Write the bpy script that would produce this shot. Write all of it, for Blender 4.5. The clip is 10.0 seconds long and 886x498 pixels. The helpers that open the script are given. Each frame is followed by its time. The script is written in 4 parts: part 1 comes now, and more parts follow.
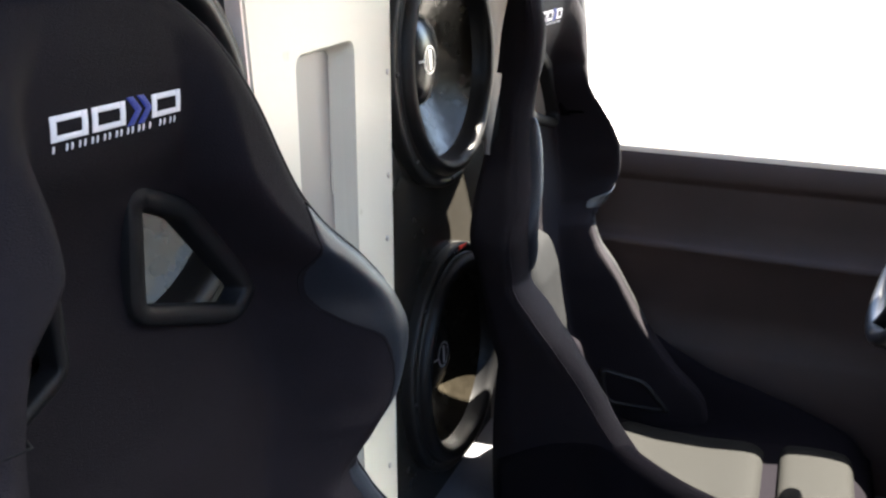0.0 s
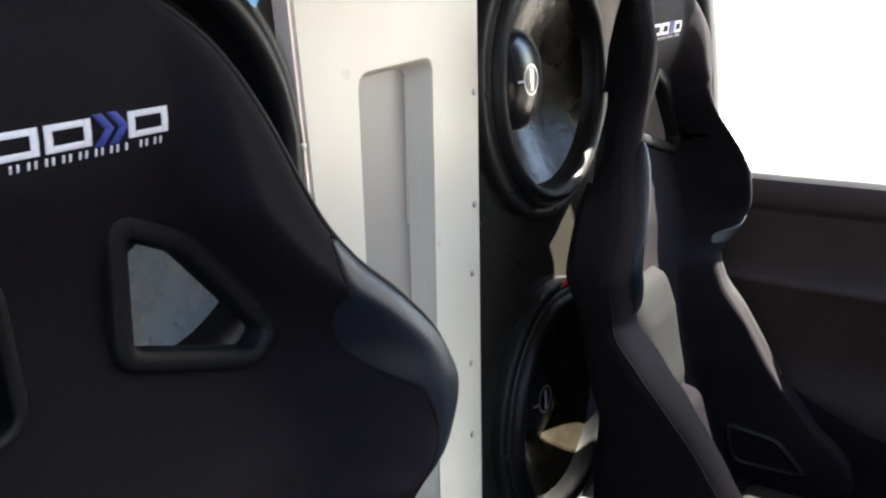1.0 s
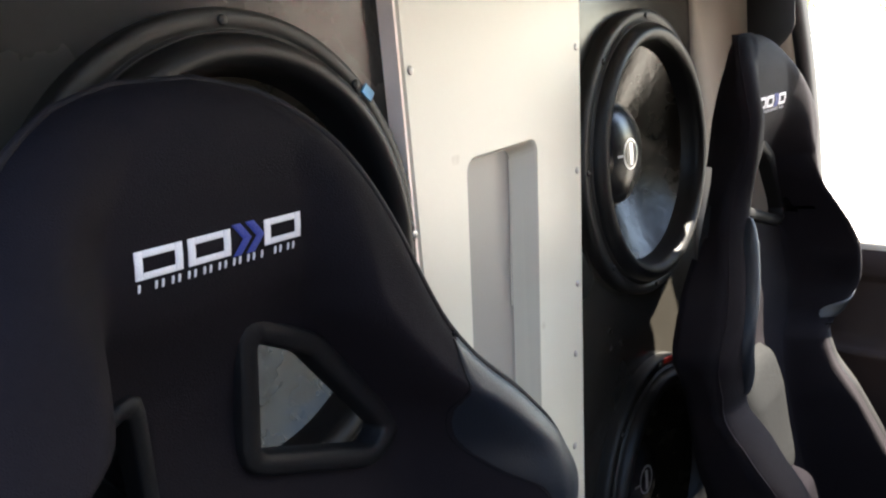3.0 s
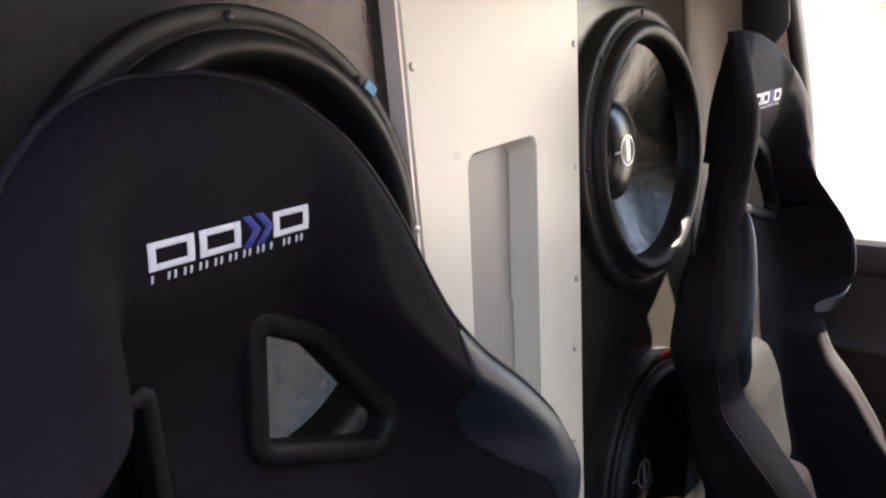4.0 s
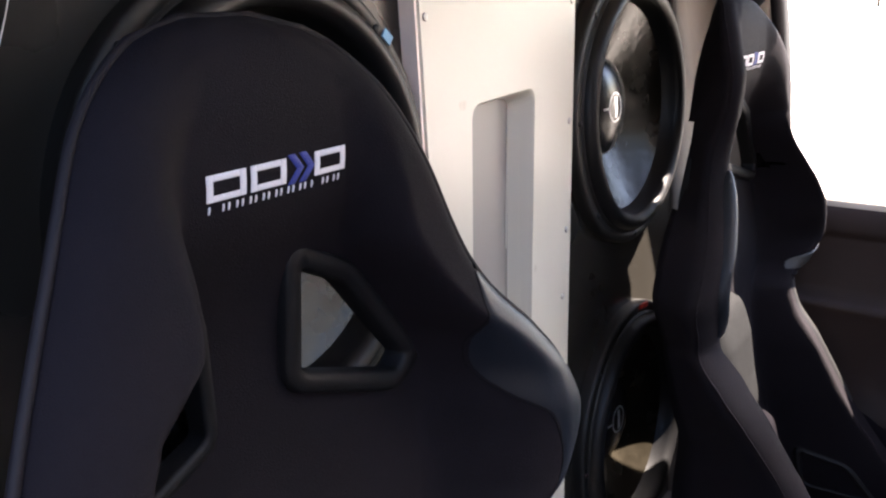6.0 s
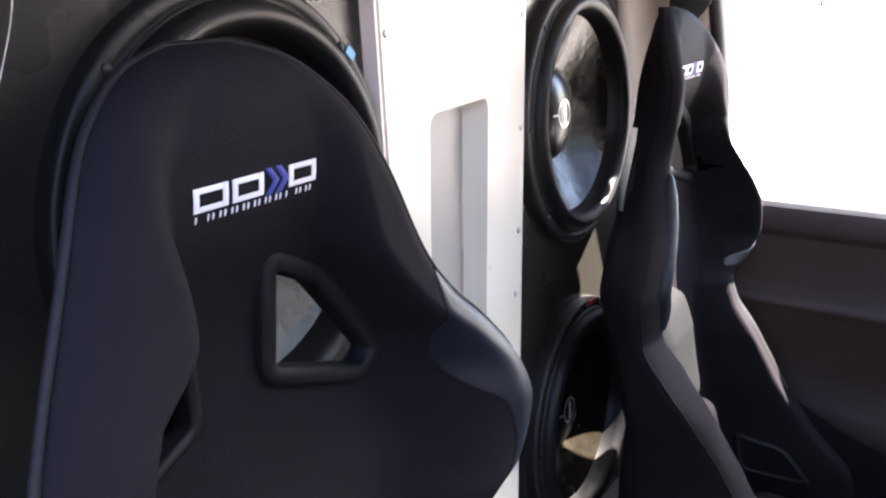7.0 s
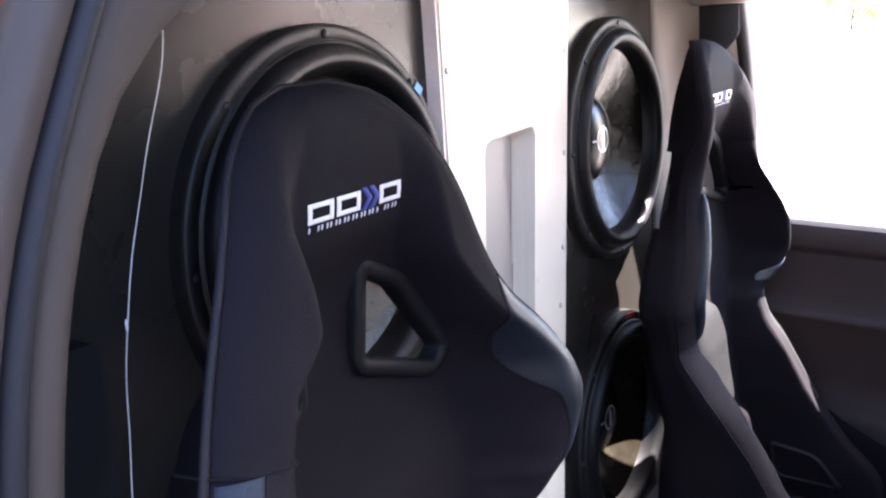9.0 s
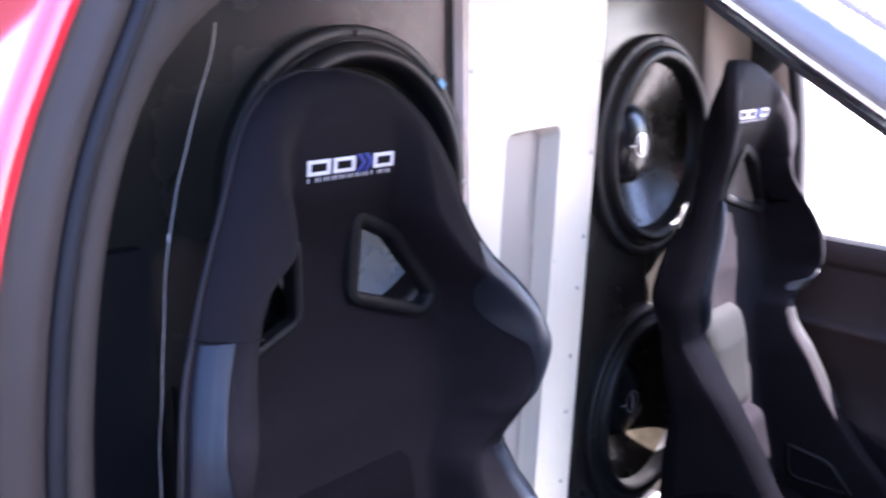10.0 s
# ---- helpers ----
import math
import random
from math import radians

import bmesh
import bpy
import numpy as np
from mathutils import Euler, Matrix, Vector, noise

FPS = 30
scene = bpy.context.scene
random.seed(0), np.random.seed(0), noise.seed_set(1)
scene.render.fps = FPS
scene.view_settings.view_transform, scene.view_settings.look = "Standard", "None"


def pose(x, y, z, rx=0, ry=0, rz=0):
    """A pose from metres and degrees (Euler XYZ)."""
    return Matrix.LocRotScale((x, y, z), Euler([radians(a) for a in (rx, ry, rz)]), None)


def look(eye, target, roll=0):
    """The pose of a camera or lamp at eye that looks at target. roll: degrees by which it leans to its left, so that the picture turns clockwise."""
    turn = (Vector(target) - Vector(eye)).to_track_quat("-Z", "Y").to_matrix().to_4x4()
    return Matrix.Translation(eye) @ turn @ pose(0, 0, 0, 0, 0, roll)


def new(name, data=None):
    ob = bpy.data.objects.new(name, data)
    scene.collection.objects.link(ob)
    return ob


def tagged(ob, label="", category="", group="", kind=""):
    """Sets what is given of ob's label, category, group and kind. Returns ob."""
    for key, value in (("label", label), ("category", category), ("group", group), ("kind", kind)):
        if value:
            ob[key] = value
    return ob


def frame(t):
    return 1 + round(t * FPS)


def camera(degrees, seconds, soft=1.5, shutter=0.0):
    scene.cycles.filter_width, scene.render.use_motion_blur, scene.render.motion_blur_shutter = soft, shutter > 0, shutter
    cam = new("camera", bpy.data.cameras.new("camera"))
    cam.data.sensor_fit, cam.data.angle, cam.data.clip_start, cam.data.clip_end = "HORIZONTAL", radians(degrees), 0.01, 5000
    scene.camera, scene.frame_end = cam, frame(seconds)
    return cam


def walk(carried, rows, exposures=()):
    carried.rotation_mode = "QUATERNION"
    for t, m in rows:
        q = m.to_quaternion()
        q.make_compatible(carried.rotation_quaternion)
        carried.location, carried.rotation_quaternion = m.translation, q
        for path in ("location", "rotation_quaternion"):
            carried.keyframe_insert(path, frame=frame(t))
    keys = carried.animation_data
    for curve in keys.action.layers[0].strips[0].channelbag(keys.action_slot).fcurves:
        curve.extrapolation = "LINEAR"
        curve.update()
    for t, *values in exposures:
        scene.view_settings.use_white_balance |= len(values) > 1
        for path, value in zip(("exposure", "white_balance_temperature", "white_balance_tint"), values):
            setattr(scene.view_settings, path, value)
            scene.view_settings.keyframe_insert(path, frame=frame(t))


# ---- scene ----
# the plan below is drawn in units of this many metres
UNIT = 0.84
cam = camera(53.3, 10.0, soft=2.2, shutter=0.3)
PATH = [
    (0, (0.632, -0.553, 1.453), (-0.108, 1.2, 0.837), -2.4),
    (0.2, (0.648, -0.506, 1.451), (-0.175, 1.207, 0.828), -2.3),
    (0.5, (0.663, -0.449, 1.432), (-0.312, 1.183, 0.811), -3.9),
    (0.7, (0.673, -0.426, 1.437), (-0.368, 1.177, 0.848), -3.4),
    (1, (0.667, -0.393, 1.421), (-0.385, 1.22, 0.883), -4.1),
    (1.5, (0.654, -0.36, 1.412), (-0.373, 1.275, 0.891), -4.6),
    (2, (0.638, -0.361, 1.425), (-0.431, 1.243, 0.891), -4.5),
    (2.2, (0.624, -0.372, 1.439), (-0.496, 1.214, 0.955), -4.5),
    (2.5, (0.629, -0.385, 1.45), (-0.558, 1.165, 1.019), -5.4),
    (2.7, (0.622, -0.391, 1.455), (-0.575, 1.157, 1.043), -5.3),
    (3.8, (0.62, -0.411, 1.46), (-0.568, 1.146, 1.054), -5),
    (4, (0.619, -0.413, 1.455), (-0.564, 1.147, 1.046), -5.3),
    (4.5, (0.614, -0.423, 1.452), (-0.559, 1.141, 1.03), -5.7),
    (5, (0.6, -0.436, 1.449), (-0.554, 1.132, 0.99), -4.9),
    (5.5, (0.596, -0.447, 1.45), (-0.546, 1.123, 0.973), -4.2),
    (5.7, (0.591, -0.456, 1.453), (-0.536, 1.122, 0.962), -3.7),
    (6.8, (0.631, -0.536, 1.471), (-0.398, 1.091, 0.927), -3.5),
    (7, (0.631, -0.538, 1.48), (-0.381, 1.105, 0.957), -3),
    (7.2, (0.624, -0.54, 1.481), (-0.372, 1.12, 0.979), -2.7),
    (7.5, (0.636, -0.553, 1.48), (-0.374, 1.104, 0.996), -3.7),
    (8, (0.657, -0.58, 1.487), (-0.388, 1.058, 1.015), -3.9),
    (8.5, (0.669, -0.6, 1.49), (-0.429, 1.008, 1.032), -4.1),
    (9, (0.667, -0.67, 1.496), (-0.407, 0.954, 1.037), -3.9),
    (9.2, (0.667, -0.701, 1.503), (-0.341, 0.947, 0.985), -3.2),
    (9.5, (0.726, -0.749, 1.485), (-0.27, 0.9, 0.949), -3.4),
    (9.6, (0.762, -0.757, 1.486), (-0.265, 0.88, 0.97), -3.8),
    (9.7, (0.796, -0.758, 1.49), (-0.269, 0.86, 0.991), -2.9),
    (9.8, (0.814, -0.75, 1.48), (-0.307, 0.841, 1.019), -2.4),
    (9.9, (0.902, -0.75, 1.481), (-0.315, 0.775, 1.041), -1.3),
    (10, (0.951, -0.748, 1.485), (-0.359, 0.699, 1.05), -0.5),
]
walk(cam, [(t, look(UNIT * Vector(eye), UNIT * Vector(target), roll)) for t, eye, target, roll in PATH],
     [(0.0, 4.65, 6350, 9), (1.0, 4.52, 6350, 8), (2.7, 4.48, 6450, 8), (3.8, 4.38, 6650, 15), (4.5, 4.37, 6750, 18), (5.7, 4.33, 6700, 19), (7.0, 5.05, 6200, 18), (8.0, 5.0, 6150, 19), (9.0, 5.08, 6000, 22), (10.0, 5.08, 5550, 28)])

# ---- light ----
SUN_TO = Vector((0.69, 1.0, 1.83)).normalized()
world = bpy.data.worlds.new("world")
scene.world = world
world.use_nodes = True
wn = world.node_tree.nodes
sky = wn.new("ShaderNodeTexSky")
sky.sky_type = "NISHITA"
sky.sun_disc = False
sky.sun_elevation = math.asin(SUN_TO.z)
sky.sun_rotation = math.atan2(SUN_TO.x, SUN_TO.y)
wn["Background"].inputs["Strength"].default_value = 0.06
world.node_tree.links.new(sky.outputs["Color"], wn["Background"].inputs["Color"])
sun = new("sun", bpy.data.lights.new("sun", "SUN"))
sun.data.energy, sun.data.angle, sun.data.color = 5.4, radians(0.53), (1.0, 0.91, 0.77)
sun.matrix_world = look((SUN_TO * 30)[:], (0, 0, 0))


# ---- materials ----
def material(name, base, rough=0.6, metal=0.0, vary=0.25, scale=6.0, grain=250.0, bump=0.15, depth=0.001,
             spec=0.5, sheen=0.0, coat=0.0, dark=None, weave=None, uneven=0.1):
    """A surface with coarse stains and fine grain, both in metres."""
    m = bpy.data.materials.new(name)
    m.use_nodes = True
    nt = m.node_tree
    nodes, link = nt.nodes, nt.links.new
    b = nodes["Principled BSDF"]
    co = nodes.new("ShaderNodeTexCoord")
    coarse = nodes.new("ShaderNodeTexNoise")
    coarse.inputs["Scale"].default_value = scale
    coarse.inputs["Detail"].default_value = 6
    link(co.outputs["Object"], coarse.inputs["Vector"])
    ramp = nodes.new("ShaderNodeValToRGB")
    d = dark or tuple(c * (1 - vary) for c in base)
    l = tuple(min(1, c * (1 + vary * 0.6)) for c in base)
    ramp.color_ramp.elements[0].position, ramp.color_ramp.elements[1].position = 0.3, 0.7
    ramp.color_ramp.elements[0].color = (*d, 1)
    ramp.color_ramp.elements[1].color = (*l, 1)
    link(coarse.outputs["Fac"], ramp.inputs["Fac"])
    link(ramp.outputs["Color"], b.inputs["Base Color"])
    if weave:
        fine = nodes.new("ShaderNodeTexVoronoi")
        fine.inputs["Scale"].default_value = weave
        out = fine.outputs["Distance"]
    else:
        fine = nodes.new("ShaderNodeTexNoise")
        fine.inputs["Scale"].default_value = grain
        fine.inputs["Detail"].default_value = 4
        out = fine.outputs["Fac"]
    link(co.outputs["Object"], fine.inputs["Vector"])
    mp = nodes.new("ShaderNodeMapRange")
    mp.inputs["To Min"].default_value, mp.inputs["To Max"].default_value = max(0.02, rough - uneven), min(1, rough + uneven)
    link(coarse.outputs["Fac"], mp.inputs["Value"])
    link(mp.outputs["Result"], b.inputs["Roughness"])
    bp = nodes.new("ShaderNodeBump")
    bp.inputs["Strength"].default_value, bp.inputs["Distance"].default_value = bump, depth
    link(out, bp.inputs["Height"])
    link(bp.outputs["Normal"], b.inputs["Normal"])
    b.inputs["Metallic"].default_value = metal
    b.inputs["Specular IOR Level"].default_value = spec
    b.inputs["Sheen Weight"].default_value = sheen
    b.inputs["Sheen Roughness"].default_value = 0.4
    b.inputs["Coat Weight"].default_value = coat
    b.inputs["Coat Roughness"].default_value = 0.08
    return m


# the purple cast in FABRIC and MESH stands in for haze over the darks
FABRIC = material("black_fabric", (0.0030, 0.0025, 0.0035), 0.9, weave=900, bump=0.25, depth=0.0008, spec=0.03)
MESH = material("spacer_mesh", (0.0061, 0.0049, 0.0064), 0.8, weave=1100, bump=0.38, depth=0.0008, spec=0.07)
PADGREY = material("grey_pad_cloth", (0.0024, 0.0026, 0.0030), 0.85, weave=700, bump=0.5, depth=0.0010, spec=0.1)
CUSHION = material("cushion_cloth", (0.0040, 0.0039, 0.0034), 0.85, weave=700, bump=0.4, depth=0.0008, spec=0.1)
# blue of the reflected sky is mixed into the black vinyl's base colour
VINYL = material("black_vinyl", (0.0045, 0.0066, 0.0110), 0.46, grain=600, bump=0.25, spec=0.24)
# paler, shinier copy of the seat cloth, painting the sunlit bolster edge
SUNLIT_EDGE = material("sunlit_edge", (0.0095, 0.0092, 0.0095), 0.40, grain=600, bump=0.25, spec=0.6)
SEAM = material("seam_thread", (0.0025, 0.0025, 0.003), 0.8, grain=900, spec=0.1)
PIPING = material("piping", (0.0090, 0.0077, 0.0090), 0.6, grain=800, spec=0.12)
PLASTIC = material("black_plastic", (0.0048, 0.0048, 0.0055), 0.55, grain=500, bump=0.2, spec=0.16)
SHELL = material("seat_shell", (0.012, 0.012, 0.013), 0.5, grain=300)
THREAD_WHITE = material("white_thread", (0.55, 0.54, 0.56), 0.7, vary=0.08, grain=900, bump=0.5)
THREAD_BLUE = material("blue_thread", (0.002, 0.016, 0.17), 0.6, vary=0.2, grain=900, bump=0.5)
BAFFLE = material("black_lacquer", (0.0165, 0.0150, 0.0128), 0.26, scale=3, grain=180, bump=0.1, spec=0.32)
RUBBER = material("rubber", (0.0045, 0.0045, 0.005), 0.44, scale=10, grain=400, bump=0.08, spec=0.22)
GASKET = material("gasket", (0.0085, 0.008, 0.0075), 0.5, scale=10, grain=300, bump=0.15, spec=0.3)
CONE = material("cone", (0.0112, 0.0094, 0.0066), 0.25, vary=0.5, scale=22, grain=60, bump=0.45, depth=0.002, spec=0.27, uneven=0.14)
CAP = material("dust_cap", (0.012, 0.012, 0.014), 0.24, scale=9, grain=200, bump=0.03, spec=0.32)
SILVER = material("silver_print", (0.62, 0.62, 0.63), 0.4, metal=0.6, vary=0.1)
SCREW = material("dark_screw", (0.02, 0.02, 0.02), 0.4, metal=0.6)
STEEL = material("steel_screw", (0.42, 0.41, 0.4), 0.38, metal=1.0)
CREAM = material("white_panel", (0.50, 0.478, 0.408), 0.38, vary=0.06, scale=4, grain=120, bump=0.06)
# a few scuffs and finger marks on the white panel
cn = CREAM.node_tree
speck = cn.nodes.new("ShaderNodeTexNoise")
speck.inputs["Scale"].default_value, speck.inputs["Detail"].default_value = 16, 3
sr = cn.nodes.new("ShaderNodeValToRGB")
sr.color_ramp.elements[0].position, sr.color_ramp.elements[1].position = 0.70, 0.78
sr.color_ramp.elements[0].color, sr.color_ramp.elements[1].color = (1, 1, 1, 1), (0.62, 0.58, 0.52, 1)
sm_ = cn.nodes.new("ShaderNodeMix")
sm_.data_type, sm_.blend_type = "RGBA", "MULTIPLY"
sm_.inputs["Factor"].default_value = 1.0
cn.links.new(cn.nodes["Texture Coordinate"].outputs["Object"], speck.inputs["Vector"])
cn.links.new(speck.outputs["Fac"], sr.inputs["Fac"])
cn.links.new(cn.nodes["Color Ramp"].outputs["Color"], sm_.inputs["A"])
cn.links.new(sr.outputs["Color"], sm_.inputs["B"])
cn.links.new(sm_.outputs["Result"], cn.nodes["Principled BSDF"].inputs["Base Color"])
TAN = material("tan_trim", (0.16, 0.137, 0.114), 0.62, vary=0.12, scale=5, grain=700, bump=0.3)
JAMB = material("jamb_paint", (0.036, 0.028, 0.024), 0.5, vary=0.15, scale=8, grain=300, spec=0.15)
# TAN at about a quarter strength: the near pillar's shade is in the colour
TRIM = material("shaded_trim", (0.038, 0.031, 0.027), 0.65, vary=0.15, scale=5, grain=700, bump=0.3, spec=0.12)
# sill colour lifted well above the tan trim to paint in the sunlight
SILL = material("sunlit_sill", (0.48, 0.44, 0.38), 0.6, vary=0.08, scale=5, grain=500)
POST = material("post_paint", (0.15, 0.14, 0.155), 0.4, vary=0.12, scale=8, grain=300)
WALL_DARK = material("dark_wall", (0.035, 0.032, 0.03), 0.8, vary=0.3, scale=2, grain=40)
SEAL = material("weather_seal", (0.011, 0.0105, 0.012), 0.6, grain=300, spec=0.15)
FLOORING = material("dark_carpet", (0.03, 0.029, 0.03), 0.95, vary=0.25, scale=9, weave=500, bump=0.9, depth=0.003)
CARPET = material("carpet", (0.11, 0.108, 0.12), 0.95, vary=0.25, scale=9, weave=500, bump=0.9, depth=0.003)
HEADLINER = material("headliner", (0.62, 0.57, 0.48), 0.95, vary=0.08, weave=500, bump=0.3)
DOORTRIM = material("door_trim", (0.028, 0.0195, 0.0180), 0.55, vary=0.25, scale=5, grain=550, bump=0.35, spec=0.16)
DASH = material("dash_vinyl", (0.0075, 0.0072, 0.0080), 0.8, vary=0.2, scale=6, grain=500, bump=0.3, spec=0.1)
WOOD = material("raw_edge", (0.80, 0.67, 0.60), 0.7, vary=0.12, scale=20, grain=120, bump=0.3)
POCKET = material("grey_plastic", (0.23, 0.215, 0.20), 0.45, vary=0.06, scale=5, grain=200, bump=0.08)
RED = material("red_paint", (0.42, 0.014, 0.02), 0.18, vary=0.06, scale=3, grain=150, bump=0.02, coat=0.8)
BELT = material("belt_webbing", (0.007, 0.0065, 0.007), 0.8, grain=500, bump=0.4)
LINT = material("lint", (0.09, 0.085, 0.09), 0.9, vary=0.2)
THREAD = material("thread", (0.72, 0.70, 0.66), 0.7, vary=0.1)
TAPE = material("blue_tape", (0.10, 0.28, 0.46), 0.6, vary=0.15, scale=40)
REDTAG = material("red_tape", (0.6, 0.03, 0.02), 0.5, vary=0.15, scale=40)
GROUND = material("concrete", (0.30, 0.285, 0.26), 0.9, vary=0.12, scale=0.4, grain=30, bump=0.3, depth=0.004)
DARK_GROUND = material("dark_ground", (0.045, 0.044, 0.044), 0.9, vary=0.2, scale=1.5, grain=60, bump=0.5, depth=0.004)
BARK = material("bark", (0.12, 0.09, 0.065), 0.9, scale=3, grain=20, bump=0.6, depth=0.02)
LEAF = material("leaves", (0.07, 0.11, 0.03), 0.6, vary=0.5, scale=1.5)
lt = LEAF.node_tree
tr = lt.nodes.new("ShaderNodeBsdfTranslucent")
tr.inputs["Color"].default_value = (0.22, 0.26, 0.06, 1)
mx = lt.nodes.new("ShaderNodeMixShader")
mx.inputs["Fac"].default_value = 0.5
lt.links.new(lt.nodes["Principled BSDF"].outputs["BSDF"], mx.inputs[1])
lt.links.new(tr.outputs["BSDF"], mx.inputs[2])
lt.links.new(mx.outputs["Shader"], lt.nodes["Material Output"].inputs["Surface"])
WHEELMAT = material("wheel_leather", (0.02, 0.021, 0.024), 0.3, grain=500)
CHROME = material("chrome_strip", (0.75, 0.74, 0.74), 0.2, metal=1.0, vary=0.05)

GLASS = bpy.data.materials.new("glass")
GLASS.use_nodes = True
gn = GLASS.node_tree.nodes["Principled BSDF"].inputs
gn["Base Color"].default_value = (0.96, 0.98, 0.97, 1)
gn["Roughness"].default_value = 0.02
gn["Transmission Weight"].default_value = 1.0
gn["IOR"].default_value = 1.02
# the dark glass colour is added to cut skylight on the seats
GLASS_SHINE = bpy.data.materials.new("windshield_glass")
GLASS_SHINE.use_nodes = True
gn = GLASS_SHINE.node_tree.nodes["Principled BSDF"].inputs
gn["Base Color"].default_value = (0.22, 0.245, 0.265, 1)
gn["Roughness"].default_value = 0.03
gn["Transmission Weight"].default_value = 1.0
gn["IOR"].default_value = 1.45


# ---- building helpers ----
def part(name, bm, mat, parent=None, label="", smooth=True, at=None):
    """Link a bmesh as one mesh object, under a thing or a part."""
    bmesh.ops.recalc_face_normals(bm, faces=bm.faces)
    me = bpy.data.meshes.new(name)
    bm.to_mesh(me)
    bm.free()
    me.materials.append(mat)
    if smooth:
        for p in me.polygons:
            p.use_smooth = True
    ob = new(name, me)
    if at is not None:
        ob.matrix_basis = at
    if parent:
        ob.parent = parent
    if label:
        ob["label"] = label
    return ob


def thing(name, x, y, z, label, category, group="", kind=""):
    ob = new(name)
    ob.location = (x, y, z)
    ob.empty_display_size = 0.05
    return tagged(ob, label, category, group, kind)


def curve_at(table, column):
    """A smooth function through the table's rows: first column to the given one."""
    rows = sorted(table)
    xs = [r[0] for r in rows]
    ys = [r[column] for r in rows]
    n = len(xs)
    sl = [(ys[i + 1] - ys[i]) / (xs[i + 1] - xs[i]) for i in range(n - 1)]
    tg = [sl[0]] + [0 if sl[i - 1] * sl[i] <= 0 else 2 * sl[i - 1] * sl[i] / (sl[i - 1] + sl[i]) for i in range(1, n - 1)] + [sl[-1]]

    def f(x):
        if x <= xs[0]:
            return ys[0]
        if x >= xs[-1]:
            return ys[-1]
        i = max(k for k in range(n - 1) if xs[k] <= x)
        h = xs[i + 1] - xs[i]
        t = (x - xs[i]) / h
        return ((2 * t**3 - 3 * t**2 + 1) * ys[i] + (t**3 - 2 * t**2 + t) * h * tg[i]
                + (-2 * t**3 + 3 * t**2) * ys[i + 1] + (t**3 - t**2) * h * tg[i + 1])
    return f


def smooth01(t):
    t = min(1.0, max(0.0, t))
    return t * t * (3 - 2 * t)


def loft(rows, closed=True, caps=True):
    """A skin over rows of points."""
    bm = bmesh.new()
    vs = [[bm.verts.new(p) for p in row] for row in rows]
    n = len(rows[0])
    for a, b in zip(vs, vs[1:]):
        for i in range(n if closed else n - 1):
            j = (i + 1) % n
            bm.faces.new((a[i], a[j], b[j], b[i]))
    if caps and closed:
        bm.faces.new(vs[0])
        bm.faces.new(vs[-1])
    return bm


def box(x0, x1, y0, y1, z0, z1, bevel=0.0, seg=2):
    bm = bmesh.new()
    bmesh.ops.create_cube(bm, size=1)
    for v in bm.verts:
        v.co = Vector((x0 + (v.co.x + 0.5) * (x1 - x0), y0 + (v.co.y + 0.5) * (y1 - y0), z0 + (v.co.z + 0.5) * (z1 - z0)))
    if bevel:
        bmesh.ops.bevel(bm, geom=bm.edges[:], offset=bevel, segments=seg, profile=0.5, affect="EDGES")
    return bm


def tube(points, radius, n=8, close=False):
    """A round bar along points; radius is a number or a function of the way from 0 to 1."""
    pts = [Vector(p) for p in points]
    m = len(pts)
    rows = []
    up = Vector((0, 0, 1))
    for i, p in enumerate(pts):
        a = pts[(i - 1) % m] if (close or i) else p
        b = pts[(i + 1) % m] if (close or i < m - 1) else p
        d = (b - a).normalized()
        if abs(d.dot(up)) > 0.98:
            up = Vector((0, 1, 0)) if abs(d.y) < 0.9 else Vector((1, 0, 0))
        s = d.cross(up).normalized()
        up = s.cross(d).normalized()
        r = radius(i / max(1, m - 1)) if callable(radius) else radius
        rows.append([p + r * (math.cos(k * math.tau / n) * s + math.sin(k * math.tau / n) * up) for k in range(n)])
    if close:
        rows.append(rows[0])
    return loft(rows, True, not close)


def inside(px, py, poly):
    hit = False
    for (x0, y0), (x1, y1) in zip(poly, poly[1:] + poly[:1]):
        if (y0 > py) != (y1 > py) and px < (x1 - x0) * (py - y0) / (y1 - y0) + x0:
            hit = not hit
    return hit


def rounded(poly, r, n=4):
    """A polygon with rounded corners."""
    out = []
    m = len(poly)
    for i in range(m):
        p, a, b = Vector(poly[i]), Vector(poly[i - 1]), Vector(poly[(i + 1) % m])
        da, db = (a - p), (b - p)
        ra, rb = min(r, da.length * 0.45), min(r, db.length * 0.45)
        s, e = p + da.normalized() * ra, p + db.normalized() * rb
        for k in range(n + 1):
            t = k / n
            out.append(tuple((1 - t) ** 2 * s + 2 * t * (1 - t) * p + t * t * e))
    return out


def offset_poly(poly, d):
    """A convex polygon (anticlockwise) grown by d."""
    out = []
    m = len(poly)
    for i in range(m):
        p, a, b = Vector(poly[i]), Vector(poly[i - 1]), Vector(poly[(i + 1) % m])
        u, v = (p - a).normalized(), (b - p).normalized()
        n1, n2 = Vector((u.y, -u.x)), Vector((v.y, -v.x))
        k = n1 + n2
        out.append(tuple(p + k * (d / max(0.3, (1 + n1.dot(n2))))))
    return out


# ---- large structure ----
FLOOR, SHELF, ROOF, MID = 0.26, 0.40, 1.79, 0.53
# half width of the cabin at each height
HALF = [(0.2, 0.99), (0.7, 0.99), (0.9, 0.975), (1.03, 0.955), (1.1, 0.95), (1.2, 0.937), (1.3, 0.917), (1.4, 0.885), (1.5, 0.838), (1.6, 0.785), (1.7, 0.725), (1.8, 0.66)]
half = curve_at(HALF, 1)

